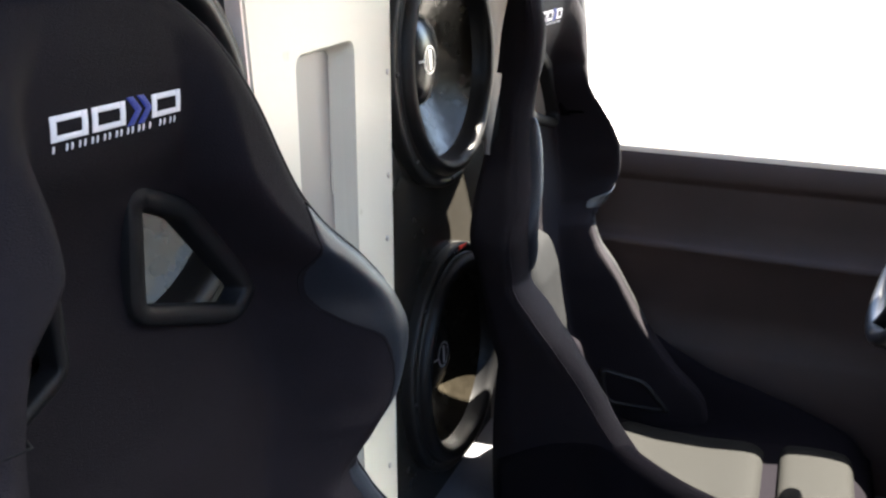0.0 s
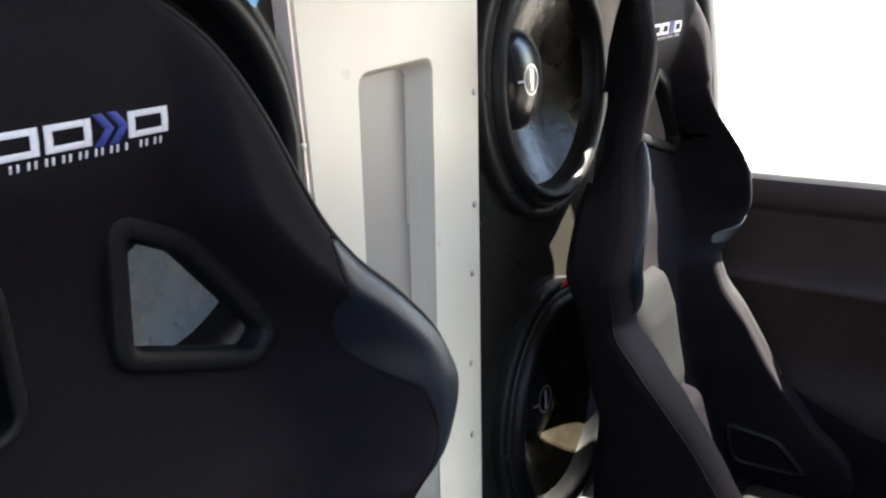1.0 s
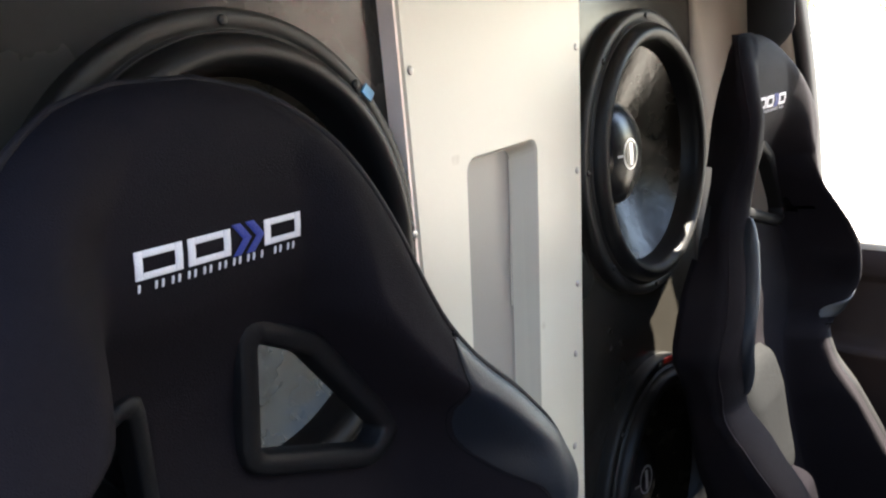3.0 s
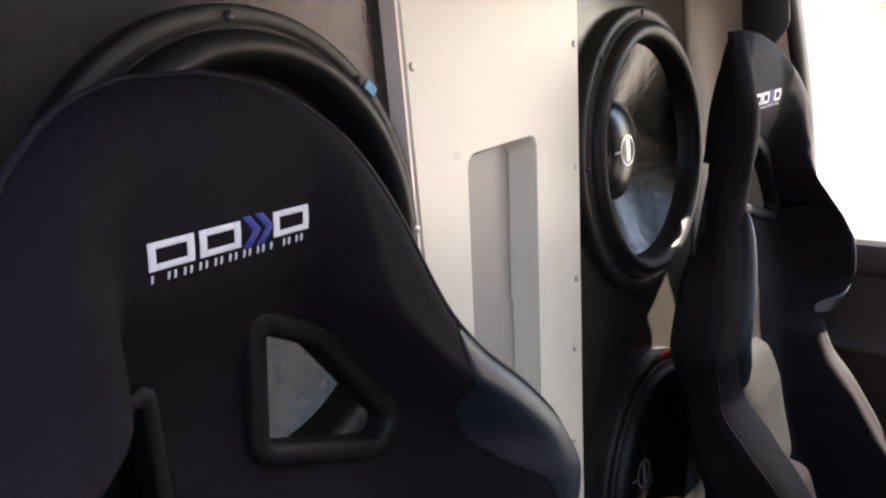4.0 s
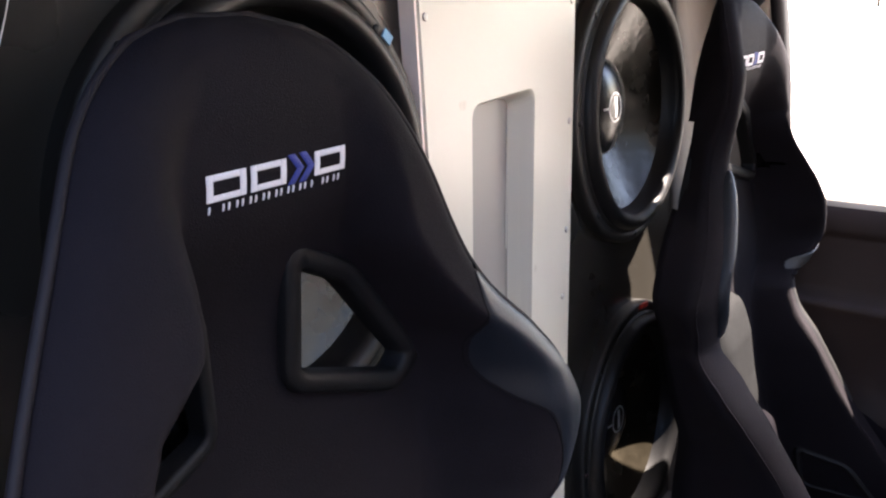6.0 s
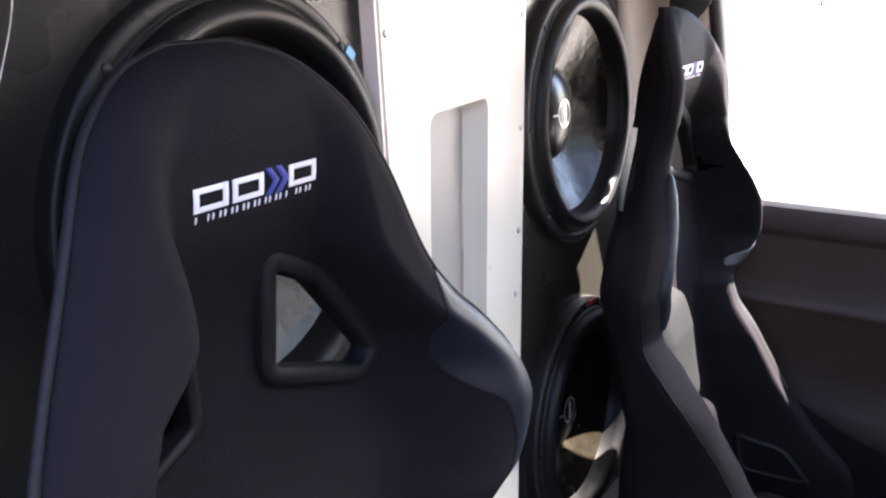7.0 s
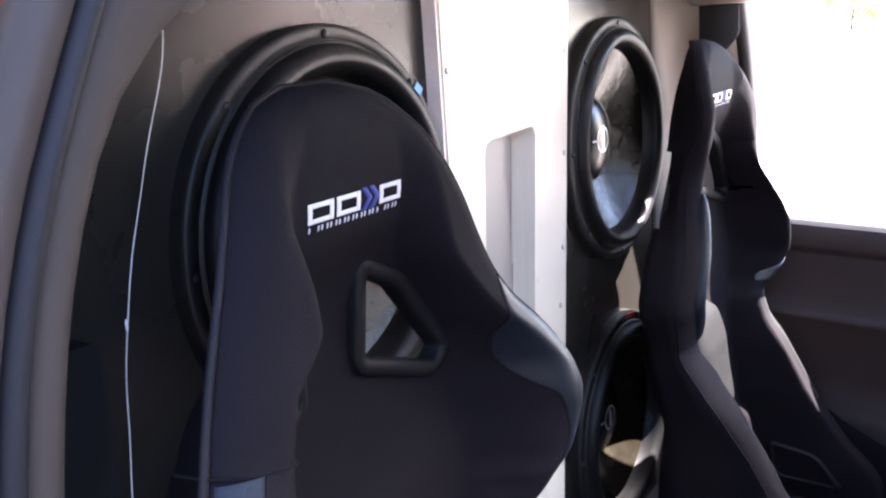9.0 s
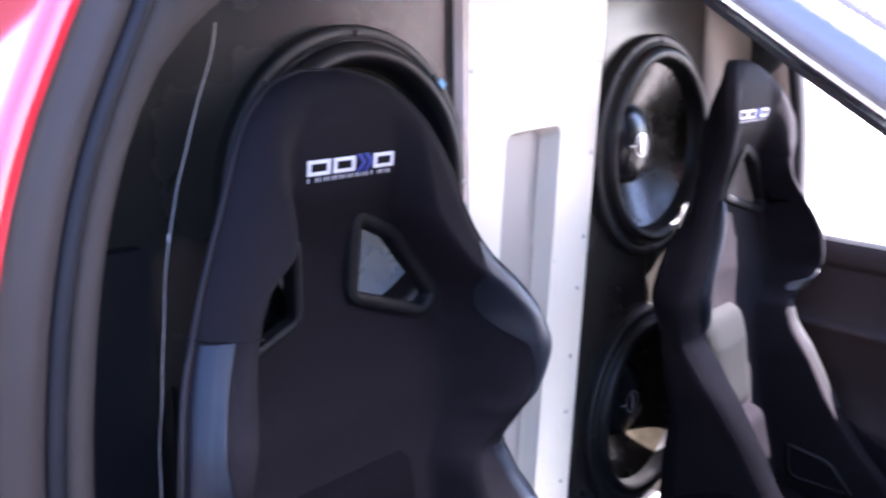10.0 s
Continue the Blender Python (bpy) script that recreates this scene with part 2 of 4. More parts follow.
ground = tagged(part("ground", loft([[(-400, -400, 0), (400, -400, 0)], [(-400, 400, 0), (400, 400, 0)]], False), GROUND, smooth=False),
                "pale sunlit concrete ground round the car", "ground", kind="structure")

# unseen wall, added to keep light off the near side of the car
tagged(part("unseen_wall", box(-9, 9, -3.3, -3.0, 0, 2.0), WALL_DARK, smooth=False), "unseen plain dark wall added to dim the near side", "wall", kind="structure")
# unseen dark strip, added to weaken light bounced up from the pale ground
tagged(part("driveway", box(-9, 9, -3.0, -0.72, -0.05, 0.006), DARK_GROUND, smooth=False), "unseen dark ground strip added to cut bounce light", "driveway", kind="structure")
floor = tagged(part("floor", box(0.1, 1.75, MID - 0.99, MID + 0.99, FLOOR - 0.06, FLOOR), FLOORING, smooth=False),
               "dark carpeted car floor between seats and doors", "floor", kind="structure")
step = tagged(part("floor_step", box(-0.25, 0.16, MID - 0.99, MID + 0.99, FLOOR, SHELF, 0.012), CARPET, smooth=False),
              "raised carpeted step below the speaker wall", "floor", kind="structure")
# roof with its lining, its skin turned down to the side rails
rail_z = curve_at([(-0.42, 1.80), (0.05, 1.79), (0.25, 1.765), (0.40, 1.715), (0.60, 1.605), (0.80, 1.485), (1.10, 1.29), (1.52, 1.0)], 1)
rows = []
for i in range(20):
    x = -1.52 + i * 0.11
    drop = 0.35 * max(0, (x - 0.12)) ** 2
    rows.append([(x, MID + q * 0.67, ROOF - drop + 0.035 * (1 - q * q)) for q in (-1, -0.8, -0.5, 0, 0.5, 0.8, 1)])
tagged(part("ceiling", loft(rows, False), HEADLINER), "tan fabric headliner", "ceiling", kind="structure")
rows = [[(r[0][0], MID - 0.74, rail_z(r[0][0]) + 0.02)] + [(p[0], p[1] + (0.05 if p[1] > MID else -0.05), p[2] + 0.07) for p in r]
        + [(r[0][0], MID + 0.74, rail_z(r[0][0]) + 0.02)] for r in rows]
tagged(part("roof", loft(rows, False), RED), "red painted car roof", "roof", kind="structure")

# speaker wall: two black baffles
def baffle(name, y0, y1, label, holes):
    bm = bmesh.new()
    outer = [bm.verts.new((-0.018, y, z)) for y, z in ((y0, SHELF), (y1, SHELF), (y1, 1.79), (y0, 1.79))]
    edges = [bm.edges.new((outer[i], outer[(i + 1) % 4])) for i in range(4)]
    rims = []
    for cy, cz, r in holes:
        ring = [bm.verts.new((-0.018, cy + r * math.cos(a * math.tau / 64), cz + r * math.sin(a * math.tau / 64))) for a in range(64)]
        edges += [bm.edges.new((ring[i], ring[(i + 1) % 64])) for i in range(64)]
        rims.append(ring)
    bmesh.ops.triangle_fill(bm, edges=edges, use_beauty=True)
    for f in list(bm.faces):
        c = f.calc_center_median()
        if any((c.y - cy) ** 2 + (c.z - cz) ** 2 < r * r * 0.98 for cy, cz, r in holes):
            bm.faces.remove(f)
    for ring in rims + [outer]:
        back = [bm.verts.new((-0.037, v.co.y, v.co.z)) for v in ring]
        n = len(ring)
        for i in range(n):
            bm.faces.new((ring[i], ring[(i + 1) % n], back[(i + 1) % n], back[i]))
    return tagged(part(name, bm, BAFFLE, smooth=False), label, "speaker wall", kind="structure")


SUBS = {"near_top": (0.12, 1.286), "near_low": (0.12, 0.676), "far_top": (0.997, 1.281), "far_low": (1.0, 0.676)}
baffle("wall_near", -0.42, 0.358, "glossy black painted speaker baffle panel", [(*SUBS["near_top"], 0.212), (*SUBS["near_low"], 0.212)])
baffle("wall_far", 0.66, 1.246, "glossy black painted speaker baffle panel", [(*SUBS["far_top"], 0.212), (*SUBS["far_low"], 0.212)])
tagged(part("wall_back", box(-0.42, -0.40, -0.46, 1.52, SHELF, 1.79), BAFFLE, smooth=False),
       "dark back board of the speaker box", "wall", kind="structure")

# centre panel with its long pocket
def lean(z):
    return 0.097 * (z - 1.40)


centre_panel = thing("centre_panel", 0, 0.55, SHELF, "cream white panel with long grey pocket between speaker baffles", "panel")
LOW, TOP = SHELF, 1.79
panel_edge = rounded([(0.357, TOP), (0.357, LOW), (0.764 + lean(LOW), LOW), (0.764 + lean(TOP), TOP)], 0.002, 1)
pocket = rounded([(0.468 + 0.8 * lean(1.345), 1.345), (0.468 + 0.8 * lean(0.5), 0.5), (0.636 + lean(0.5), 0.5), (0.636 + lean(1.352), 1.352)], 0.022, 6)
n = len(pocket)
bm = bmesh.new()
def ring_of(poly, x):
    return [bm.verts.new((x, y - 0.55, z - SHELF)) for y, z in poly]
def skirt(a, b):
    for i in range(len(a)):
        bm.faces.new((a[i], a[(i + 1) % len(a)], b[(i + 1) % len(b)], b[i]))
inset = [(0.55 + (y - 0.55) * (1 - 0.006 / 0.2), 0.95 + (z - 0.95) * (1 - 0.012 / 0.6)) for y, z in panel_edge]
e0, e1, e2 = ring_of(panel_edge, -0.034), ring_of(panel_edge, -0.006), ring_of(inset, 0.004)
p0 = ring_of(pocket, 0.004)
p1 = ring_of([(0.545 + (y - 0.545) * 0.975, 0.95 + (z - 0.95) * 0.994) for y, z in pocket], 0.001)
floor_poly = [(0.468 + 0.8 * lean(z) + 0.006 if y < 0.54 else y - 0.020, z - 0.012 if z > 1 else z + 0.012) for y, z in pocket]
p2 = ring_of([(0.5 * (a + c), 0.5 * (b + d)) for (a, b), (c, d) in zip(floor_poly, [(0.545 + (y - 0.545) * 0.96, 0.95 + (z - 0.95) * 0.99) for y, z in pocket])], -0.016)
p3 = ring_of(floor_poly, -0.030)
skirt(e0, e1), skirt(e1, e2), skirt(p0, p1), skirt(p1, p2), skirt(p2, p3)
ed = [bm.edges.get((a[i], a[(i + 1) % len(a)])) or bm.edges.new((a[i], a[(i + 1) % len(a)])) for a in (e2, p0) for i in range(len(a))]
bmesh.ops.triangle_fill(bm, edges=ed, use_beauty=True)
mid = [(sum(v.co.y for v in f.verts) / len(f.verts) + 0.55, sum(v.co.z for v in f.verts) / len(f.verts) + SHELF, f) for f in bm.faces if all(abs(v.co.x - 0.004) < 1e-5 for v in f.verts)]
for y, z, f in mid:
    if inside(y, z, pocket):
        bm.faces.remove(f)
board = part("board", bm, CREAM, centre_panel, smooth=False)
part("edge_strip", box(-0.030, 0.004, 0.3525 - 0.55, 0.3565 - 0.55, 0.0, TOP - SHELF - 0.002), WOOD, centre_panel, "raw brown edge of the panel", smooth=False)
bm = bmesh.new()
bm.faces.new(ring_of([(y, z) for y, z in floor_poly], -0.0295))
q0 = ring_of(floor_poly, -0.0295)
q1 = ring_of([(y + (0.006 if y > 0.54 else -0.003), z + (0.004 if z > 1 else -0.004)) for y, z in floor_poly], -0.027)
skirt(q0, q1)
part("pocket_insert", bm, POCKET, centre_panel, "grey moulded pocket insert", smooth=False)
bead = [(-0.0285, 0.636 + lean(z) - 0.0205 - 0.55 + 0.0006 * math.sin(31 * z), z - SHELF) for z in [1.325 - 0.2 * k / 24 for k in range(25)]]
part("caulk_bead", tube(bead, 0.0013, 6), CREAM, centre_panel, "thin white bead of caulk")


def screw_mesh(r, h):
    """A pan-head screw with a cross slot, facing +x."""
    prof = [(0, r), (h * 0.4, r), (h * 0.8, r * 0.8), (h, r * 0.45)]
    rows = [[(x, q * math.cos(a * math.tau / 12), q * math.sin(a * math.tau / 12)) for a in range(12)] for x, q in prof]
    bm = loft(rows)
    for k in (0, 1):
        c = box(h * 0.96, h * 1.06, *((-r * 0.5, r * 0.5, -r * 0.1, r * 0.1) if k else (-r * 0.1, r * 0.1, -r * 0.5, r * 0.5)))
        me = bpy.data.meshes.new("slot")
        c.to_mesh(me)
        c.free()
        bm.from_mesh(me)
        bpy.data.meshes.remove(me)
    return bm


first = None
for y, zs in ((0.372, (1.455, 1.276, 1.11, 1.0, 0.85)), (0.747, (1.466, 1.291, 1.126, 1.023, 0.884, 0.768, 0.62))):
    for z in zs:
        yy = y + lean(z) - 0.017 * smooth01((1.2 - z) / 0.3) if y > 0.5 else y + 0.11 * (z - 1.455)
        if first is None:
            first = part("screw", screw_mesh(0.0052, 0.0022), STEEL, centre_panel, "small steel screw")
            first.location = (0.004, yy - 0.55, z - SHELF)
        else:
            s = new("screw", first.data)
            s.parent, s.location = centre_panel, (0.004, yy - 0.55, z - SHELF)


# ---- subwoofers ----
def turned(profile, n=96):
    """A surface turned about the x axis: (x, radius) pairs."""
    return loft([[(x, r * math.cos(a * math.tau / n), r * math.sin(a * math.tau / n)) for a in range(n)] for x, r in profile], True, False)


def subwoofer(y, z):
    sub = thing("subwoofer", 0, y, z, "large black subwoofer with a fat rubber surround and glossy cone", "speaker", "subwoofers of the wall")
    part("mounting_ring", turned([(-0.018, 0.2385), (-0.004, 0.2385), (0.001, 0.2375), (0.0035, 0.2355), (0.0045, 0.232), (0.0045, 0.2215), (0.0025, 0.2205), (0.0025, 0.2190), (0.0070, 0.2180), (0.0078, 0.2170), (0.0070, 0.2155), (0.002, 0.2145), (-0.02, 0.209)]), GASKET, sub)
    roll = [(0.004, 0.2155)]
    for k in range(17):
        a = math.pi * k / 16
        roll.append((0.004 + 0.021 * math.sin(a), 0.2000 + 0.0155 * math.cos(a)))
    roll += [(-0.004, 0.1825), (-0.014, 0.1795), (-0.022, 0.175)]
    part("surround", turned(roll), RUBBER, sub, "fat half-roll rubber surround")
    cone = [(-0.014, 0.1805)] + [(-0.0145 - 0.0495 * t**0.9, 0.179 - 0.097 * t) for t in [k / 14 for k in range(1, 15)]]
    part("cone", turned(cone), CONE, sub, "smooth shiny black cone")
    cap = [(-0.066, 0.090), (-0.062, 0.0885)] + [(-0.062 + 0.030 * math.sin(a), 0.0875 * math.cos(a)) for a in [k * math.pi / 2 / 12 for k in range(1, 12)]] + [(-0.032, 0.0005)]
    part("dust_cap", turned(cap), CAP, sub, "glossy domed dust cap")
    # oval badge on the cap
    def on_cap(py, pz):
        r = min(0.087, math.hypot(py, pz))
        return -0.062 + 0.030 * math.sqrt(max(0, 1 - (r / 0.0875) ** 2)) + 0.0008
    ring = [[(on_cap(q * math.cos(a), q * math.sin(a)), q * math.cos(a), q * math.sin(a)) for q in (0.0235, 0.027)] for a in [k * math.tau / 40 for k in range(41)]]
    bm = loft(ring, False)
    def stroke(a, b, w):
        a, b = Vector(a), Vector(b)
        d = (b - a).normalized()
        s = Vector((-d.y, d.x)) * w / 2
        steps = 6
        vs = []
        for k in range(steps + 1):
            c = a.lerp(b, k / steps)
            vs.append([bm.verts.new((on_cap(*(c + g)), *(c + g))) for g in (s, -s)])
        for u, v in zip(vs, vs[1:]):
            bm.faces.new((u[0], u[1], v[1], v[0]))
    stroke((0.0, -0.019), (0.0, 0.019), 0.010)
    stroke((-0.044, 0.0), (-0.028, 0.0), 0.004)
    part("badge", bm, SILVER, sub, "oval silver badge")
    sm = None
    for k in range(8):
        a = math.pi / 2 + k * math.pi / 4
        s = new("screw", sm) if sm else part("screw", screw_mesh(0.0052, 0.003), SCREW, sub)
        sm = s.data
        s.parent, s.location = sub, (0.0045, 0.2265 * math.cos(a), 0.2265 * math.sin(a))
    return sub


for key in SUBS:
    subwoofer(*SUBS[key])
bm = box(-0.0005, 0.0012, -0.008, 0.008, -0.0055, 0.0055)
t = tagged(part("tape_scrap", bm, TAPE, smooth=False), "scrap of blue masking tape stuck on the subwoofer ring", "tape")
t.matrix_world = pose(0.0055, 0.297, 1.437, -42)
bm = box(-0.001, 0.0015, -0.02, 0.02, -0.0045, 0.0045, 0.001)
t = tagged(part("warning_tag", bm, REDTAG, smooth=False), "small red sticker on the rim of the lower subwoofer", "sticker")
t.matrix_world = pose(0.007, 1.03, 0.906, -7)


# ---- bucket seats ----
# height, half width, flat half width, middle x, bolster x, back x
BACK = [
    (1.464, 0.034, 0.01, 0.108, 0.106, 0.095), (1.459, 0.06, 0.02, 0.12, 0.116, 0.09), (1.447, 0.088, 0.03, 0.132, 0.128, 0.085),
    (1.424, 0.118, 0.066, 0.141, 0.14, 0.08), (1.4, 0.139, 0.074, 0.145, 0.151, 0.077), (1.36, 0.161, 0.08, 0.144, 0.163, 0.073),
    (1.32, 0.18, 0.084, 0.135, 0.169, 0.071), (1.28, 0.199, 0.092, 0.116, 0.171, 0.071), (1.24, 0.219, 0.118, 0.102, 0.175, 0.072),
    (1.2, 0.244, 0.144, 0.097, 0.184, 0.067), (1.15, 0.28, 0.174, 0.098, 0.206, 0.068), (1.1, 0.304, 0.188, 0.103, 0.226, 0.073),
    (1.06, 0.313, 0.19, 0.108, 0.234, 0.076), (1, 0.296, 0.184, 0.117, 0.228, 0.074), (0.95, 0.258, 0.172, 0.117, 0.206, 0.076),
    (0.91, 0.234, 0.16, 0.119, 0.185, 0.08), (0.87, 0.232, 0.155, 0.122, 0.194, 0.086), (0.8, 0.242, 0.155, 0.13, 0.234, 0.098),
    (0.75, 0.246, 0.16, 0.138, 0.26, 0.106), (0.7, 0.25, 0.16, 0.147, 0.286, 0.100), (0.65, 0.254, 0.165, 0.157, 0.314, 0.094),
    (0.58, 0.258, 0.17, 0.175, 0.366, 0.090), (0.5, 0.258, 0.17, 0.195, 0.44, 0.088), (0.4, 0.25, 0.17, 0.21, 0.46, 0.088),
]
bw0, bi, bc, bb, bk = (curve_at(BACK, c) for c in range(1, 6))
# how strongly the shoulder wings bulge at each height
wing = curve_at([(0.90, 0.0), (0.95, 0.5), (1.0, 0.9), (1.06, 1.0), (1.1, 1.0), (1.15, 0.65), (1.2, 0.15), (1.24, 0.0)], 1)
FULL = {"wings": 0.0, "slim": 0.0, "near": 0.0, "hip": 0.0, "shell": 0.0}
# the fuller bolster: how far its inner edge lies from the middle, and how far it stands out sideways
near_inner = curve_at([(0.95, 0.195), (1.06, 0.226), (1.10, 0.224), (1.13, 0.214), (1.17, 0.194), (1.20, 0.171), (1.22, 0.150), (1.25, 0.112), (1.28, 0.086), (1.32, 0.080), (1.36, 0.079), (1.45, 0.03)], 1)
near_out = curve_at([(0.9, 0.01), (1.06, 0.009), (1.10, 0.013), (1.15, 0.021), (1.20, 0.033), (1.25, 0.041), (1.30, 0.038), (1.35, 0.032), (1.40, 0.022), (1.44, 0.010), (1.47, 0.0)], 1)
# the shell of the slimmer seat spreads on one side below the shoulders
far_out = curve_at([(0.60, 0.0), (0.70, 0.012), (0.80, 0.044), (0.85, 0.056), (0.90, 0.058), (0.95, 0.042), (1.0, 0.012), (1.05, -0.034), (1.08, -0.054), (1.12, -0.074), (1.15, -0.080), (1.20, -0.072), (1.25, -0.054), (1.30, -0.030), (1.37, 0.0)], 1)
# on the slimmer seat the shoulder is cut in on its outer side, and the hollow lies nearer to the inner side
far_cut = curve_at([(1.02, 0.0), (1.06, 0.012), (1.10, 0.050), (1.15, 0.066), (1.20, 0.045), (1.25, 0.012), (1.30, -0.016), (1.34, -0.024), (1.40, -0.010), (1.45, 0.0)], 1)
far_flat = curve_at([(0.86, 0.0), (0.93, 0.22), (1.0, 0.32), (1.15, 0.36), (1.20, 0.30), (1.28, 0.10), (1.34, 0.0)], 1)
far_mid = curve_at([(0.92, 0.0), (0.97, 0.025), (1.02, 0.042), (1.15, 0.045), (1.20, 0.036), (1.27, 0.0)], 1)
# wider hips below the waist
hips = curve_at([(0.40, 0.03), (0.55, 0.055), (0.75, 0.072), (0.80, 0.070), (0.87, 0.060), (0.90, 0.046), (0.92, 0.036), (0.94, 0.020), (0.97, 0.0)], 1)


def bw(z):
    return bw0(z) + FULL["wings"] * wing(z) + (hips(z) if FULL["near"] else 0.0) - FULL["slim"] * smooth01((z - 1.1) / 0.1)


full_side = curve_at([(0.84, 0.0), (1.0, 0.55), (1.13, 1.0), (1.22, 1.0), (1.33, 0.6), (1.45, 0.0)], 1)


full_hip = curve_at([(0.45, 0.0), (0.58, 0.7), (0.70, 1.0), (0.80, 0.8), (0.90, 0.0)], 1)


def edge_r(z, side=1):
    """Radius of the rounded outer edge; larger on the fuller side."""
    r = 0.026 + 0.016 * wing(z) + 0.012 * smooth01((0.95 - z) / 0.08)
    if side < 0:
        r += 0.028 * full_side(z) if FULL["near"] else 0.030 * smooth01((z - 0.90) / 0.10) * smooth01((1.30 - z) / 0.10)
    elif not FULL["near"]:
        r += 0.046 * smooth01((z - 0.98) / 0.08) * smooth01((1.30 - z) / 0.10) + 0.010 * smooth01((0.95 - z) / 0.05)
    return min(r, bw0(z) * 0.45)


def seat_front(y, z):
    """The front surface of the backrest; one side may be stuffed fuller."""
    w, wi, xc = bw(z), bi(z), bc(z)
    xb = bb(z) + (FULL["near"] * full_side(z) + FULL["hip"] * full_hip(z) if y < 0 else 0.0)
    if y < 0 and FULL["near"]:
        wi = near_inner(z)
    elif y > 0 and not FULL["near"]:
        wi -= 0.035 * smooth01((0.95 - z) / 0.05)
    wc = max(wi + 0.005, w - edge_r(z, y))
    y = abs(y)
    return xc + (xb - xc) * smooth01((y - wi) / max(0.012, min(0.045 + 0.05 * wing(z), wc - wi)))


def surface(y, z):
    """The front of the backrest out to the rounded edge."""
    w, r = bw(z), edge_r(z, y)
    if abs(y) <= w - r:
        return seat_front(y, z)
    q = min(1.0, (abs(y) - w + r) / r)
    return seat_front(math.copysign(w - r, y), z) - r * (1 - math.sqrt(max(0.0, 1 - q * q)))


LOW_HOLE = (0.014, 0.014)
HOLE = [(0.051, 1.264), (0.046, 1.175), (0.167, 1.131), (0.182, 1.143), (0.104, 1.238)]


def harness_frame(side):
    """A moulded rim round a harness opening."""
    # on the fuller side the opening sits lower, farther out, in a thinner rim
    low = bool(FULL["near"]) and side < 0
    inner = rounded(HOLE, 0.006, 3)
    outer = rounded(offset_poly(HOLE, 0.013 if low else 0.019), 0.022, 3)
    face = lambda y, z: 0.107 + 0.16 * max(0.0, z - 1.22) + 0.05 * max(0.0, y - 0.08)
    rows = []
    for (y0, z0), (y1, z1) in zip(inner, outer):
        a, b = (lambda q: (y0 + (y1 - y0) * q, z0 + (z1 - z0) * q)), face
        rows.append([(0.086, side * y0, z0), (b(y0, z0) - 0.004, side * y0, z0), (b(*a(0.15)), side * a(0.15)[0], a(0.15)[1]),
                     (b(*a(0.85)), side * a(0.85)[0], a(0.85)[1]), (b(y1, z1) - 0.003, side * y1, z1), (0.080, side * y1, z1)])
    rows.append(rows[0])
    if low:
        rows = [[(x, y - LOW_HOLE[0], z - LOW_HOLE[1]) for x, y, z in row] for row in rows]
    return loft(rows, False)


def backrest():
    """The padded back with both harness openings cut through."""
    nz, nf = 170, 46
    rows = []
    for i in range(nz + 1):
        z = 0.40 + (1.464 - 0.40) * (i / nz) ** 0.92
        w, xb, xk = bw(z), bb(z), bk(z)
        sides = []
        for sg in (1, -1):
            r = edge_r(z, sg)
            wc = w - r
            deep = FULL["shell"] * smooth01((1.17 - z) / 0.10) if sg < 0 else 0.0
            wb = max(0.3 * w, w - (0.085 + 0.05 * wing(z)) * (1 - deep))
            row = [(wc * k / nf, seat_front(sg * (wc * k / nf + 1e-6), z)) for k in range(nf + 1)]
            xe = row[-1][1]
            # the fuller bolster turns in sharply behind its piping
            sharp = bool(FULL["near"]) and sg < 0
            for a in (0.2, 0.4, 0.6, 0.8, 1.0, 1.2) if sharp else (0.24, 0.47, 0.7, 0.94, 1.17, 1.4):
                row.append((wc + r * math.sin(a), xe - r * (1 - math.cos(a))))
            ye, xe = row[-1]
            turn = 0.08 if sharp else 0.03 + 0.03 * wing(z)
            if sharp:
                wb = max(0.3 * w, near_inner(z), w - 0.16)
            else:
                ye = w
            xk2 = min(xk, xe - 0.012)
            for t in (0.2, 0.4, 0.6, 0.8, 1.0):
                q = (1 - t) ** 2, 2 * t * (1 - t), t * t
                row.append((q[0] * ye + q[1] * (ye - turn * (1 - deep)) + q[2] * wb, q[0] * xe + q[1] * (0.55 * xe + 0.45 * xk2) + q[2] * xk2))
            row += [(wb * (1 - t / 16), xk2) for t in range(1, 16)]
            sides.append(row)
        full = [(x, y, z) for y, x in sides[0]] + [(xk2, 0, z)] + [(x, -y, z) for y, x in sides[1][:0:-1]]
        rows.append(full)
    bm = loft(rows)
    gone = []
    grown, wide = offset_poly(HOLE, 0.005), offset_poly(HOLE, 0.032)
    for f in bm.faces:
        c = f.calc_center_median()
        raised = FULL["near"] and c.y < 0 and c.x > bc(c.z) + 0.016
        hy, hz = (abs(c.y) - LOW_HOLE[0], c.z + LOW_HOLE[1]) if FULL["near"] and c.y < 0 else (abs(c.y), c.z)
        if len(f.verts) == 4 and not raised and inside(hy, hz, grown if c.x > 0.094 else wide):
            gone.append(f)
    bmesh.ops.delete(bm, geom=gone, context="FACES")
    return bm


def patch_on_back(y0, y1, zlist, lift, side):
    """A sewn panel or a painted sunlit band on the bolster's front: y limits as functions of height."""
    rows = []
    n = len(zlist) - 1
    for i, z in enumerate(zlist):
        a, b = y0(z), y1(z)
        row = []
        for k in range(19):
            t = k / 18
            y = a + (b - a) * t
            edge = min(1.0, 6 * t, 6 * (1 - t), 0.25 + 5 * i / n, 5 * (n - i) / n)
            puff = -0.0012 + (lift + 0.0012) * math.sqrt(max(0.0, edge))
            out = 0.7 * puff if y > bw(z) - 0.024 else 0.0
            row.append((surface(side * y, z) + puff, side * (y + out), z))
        rows.append(row)
    return loft(rows, False)


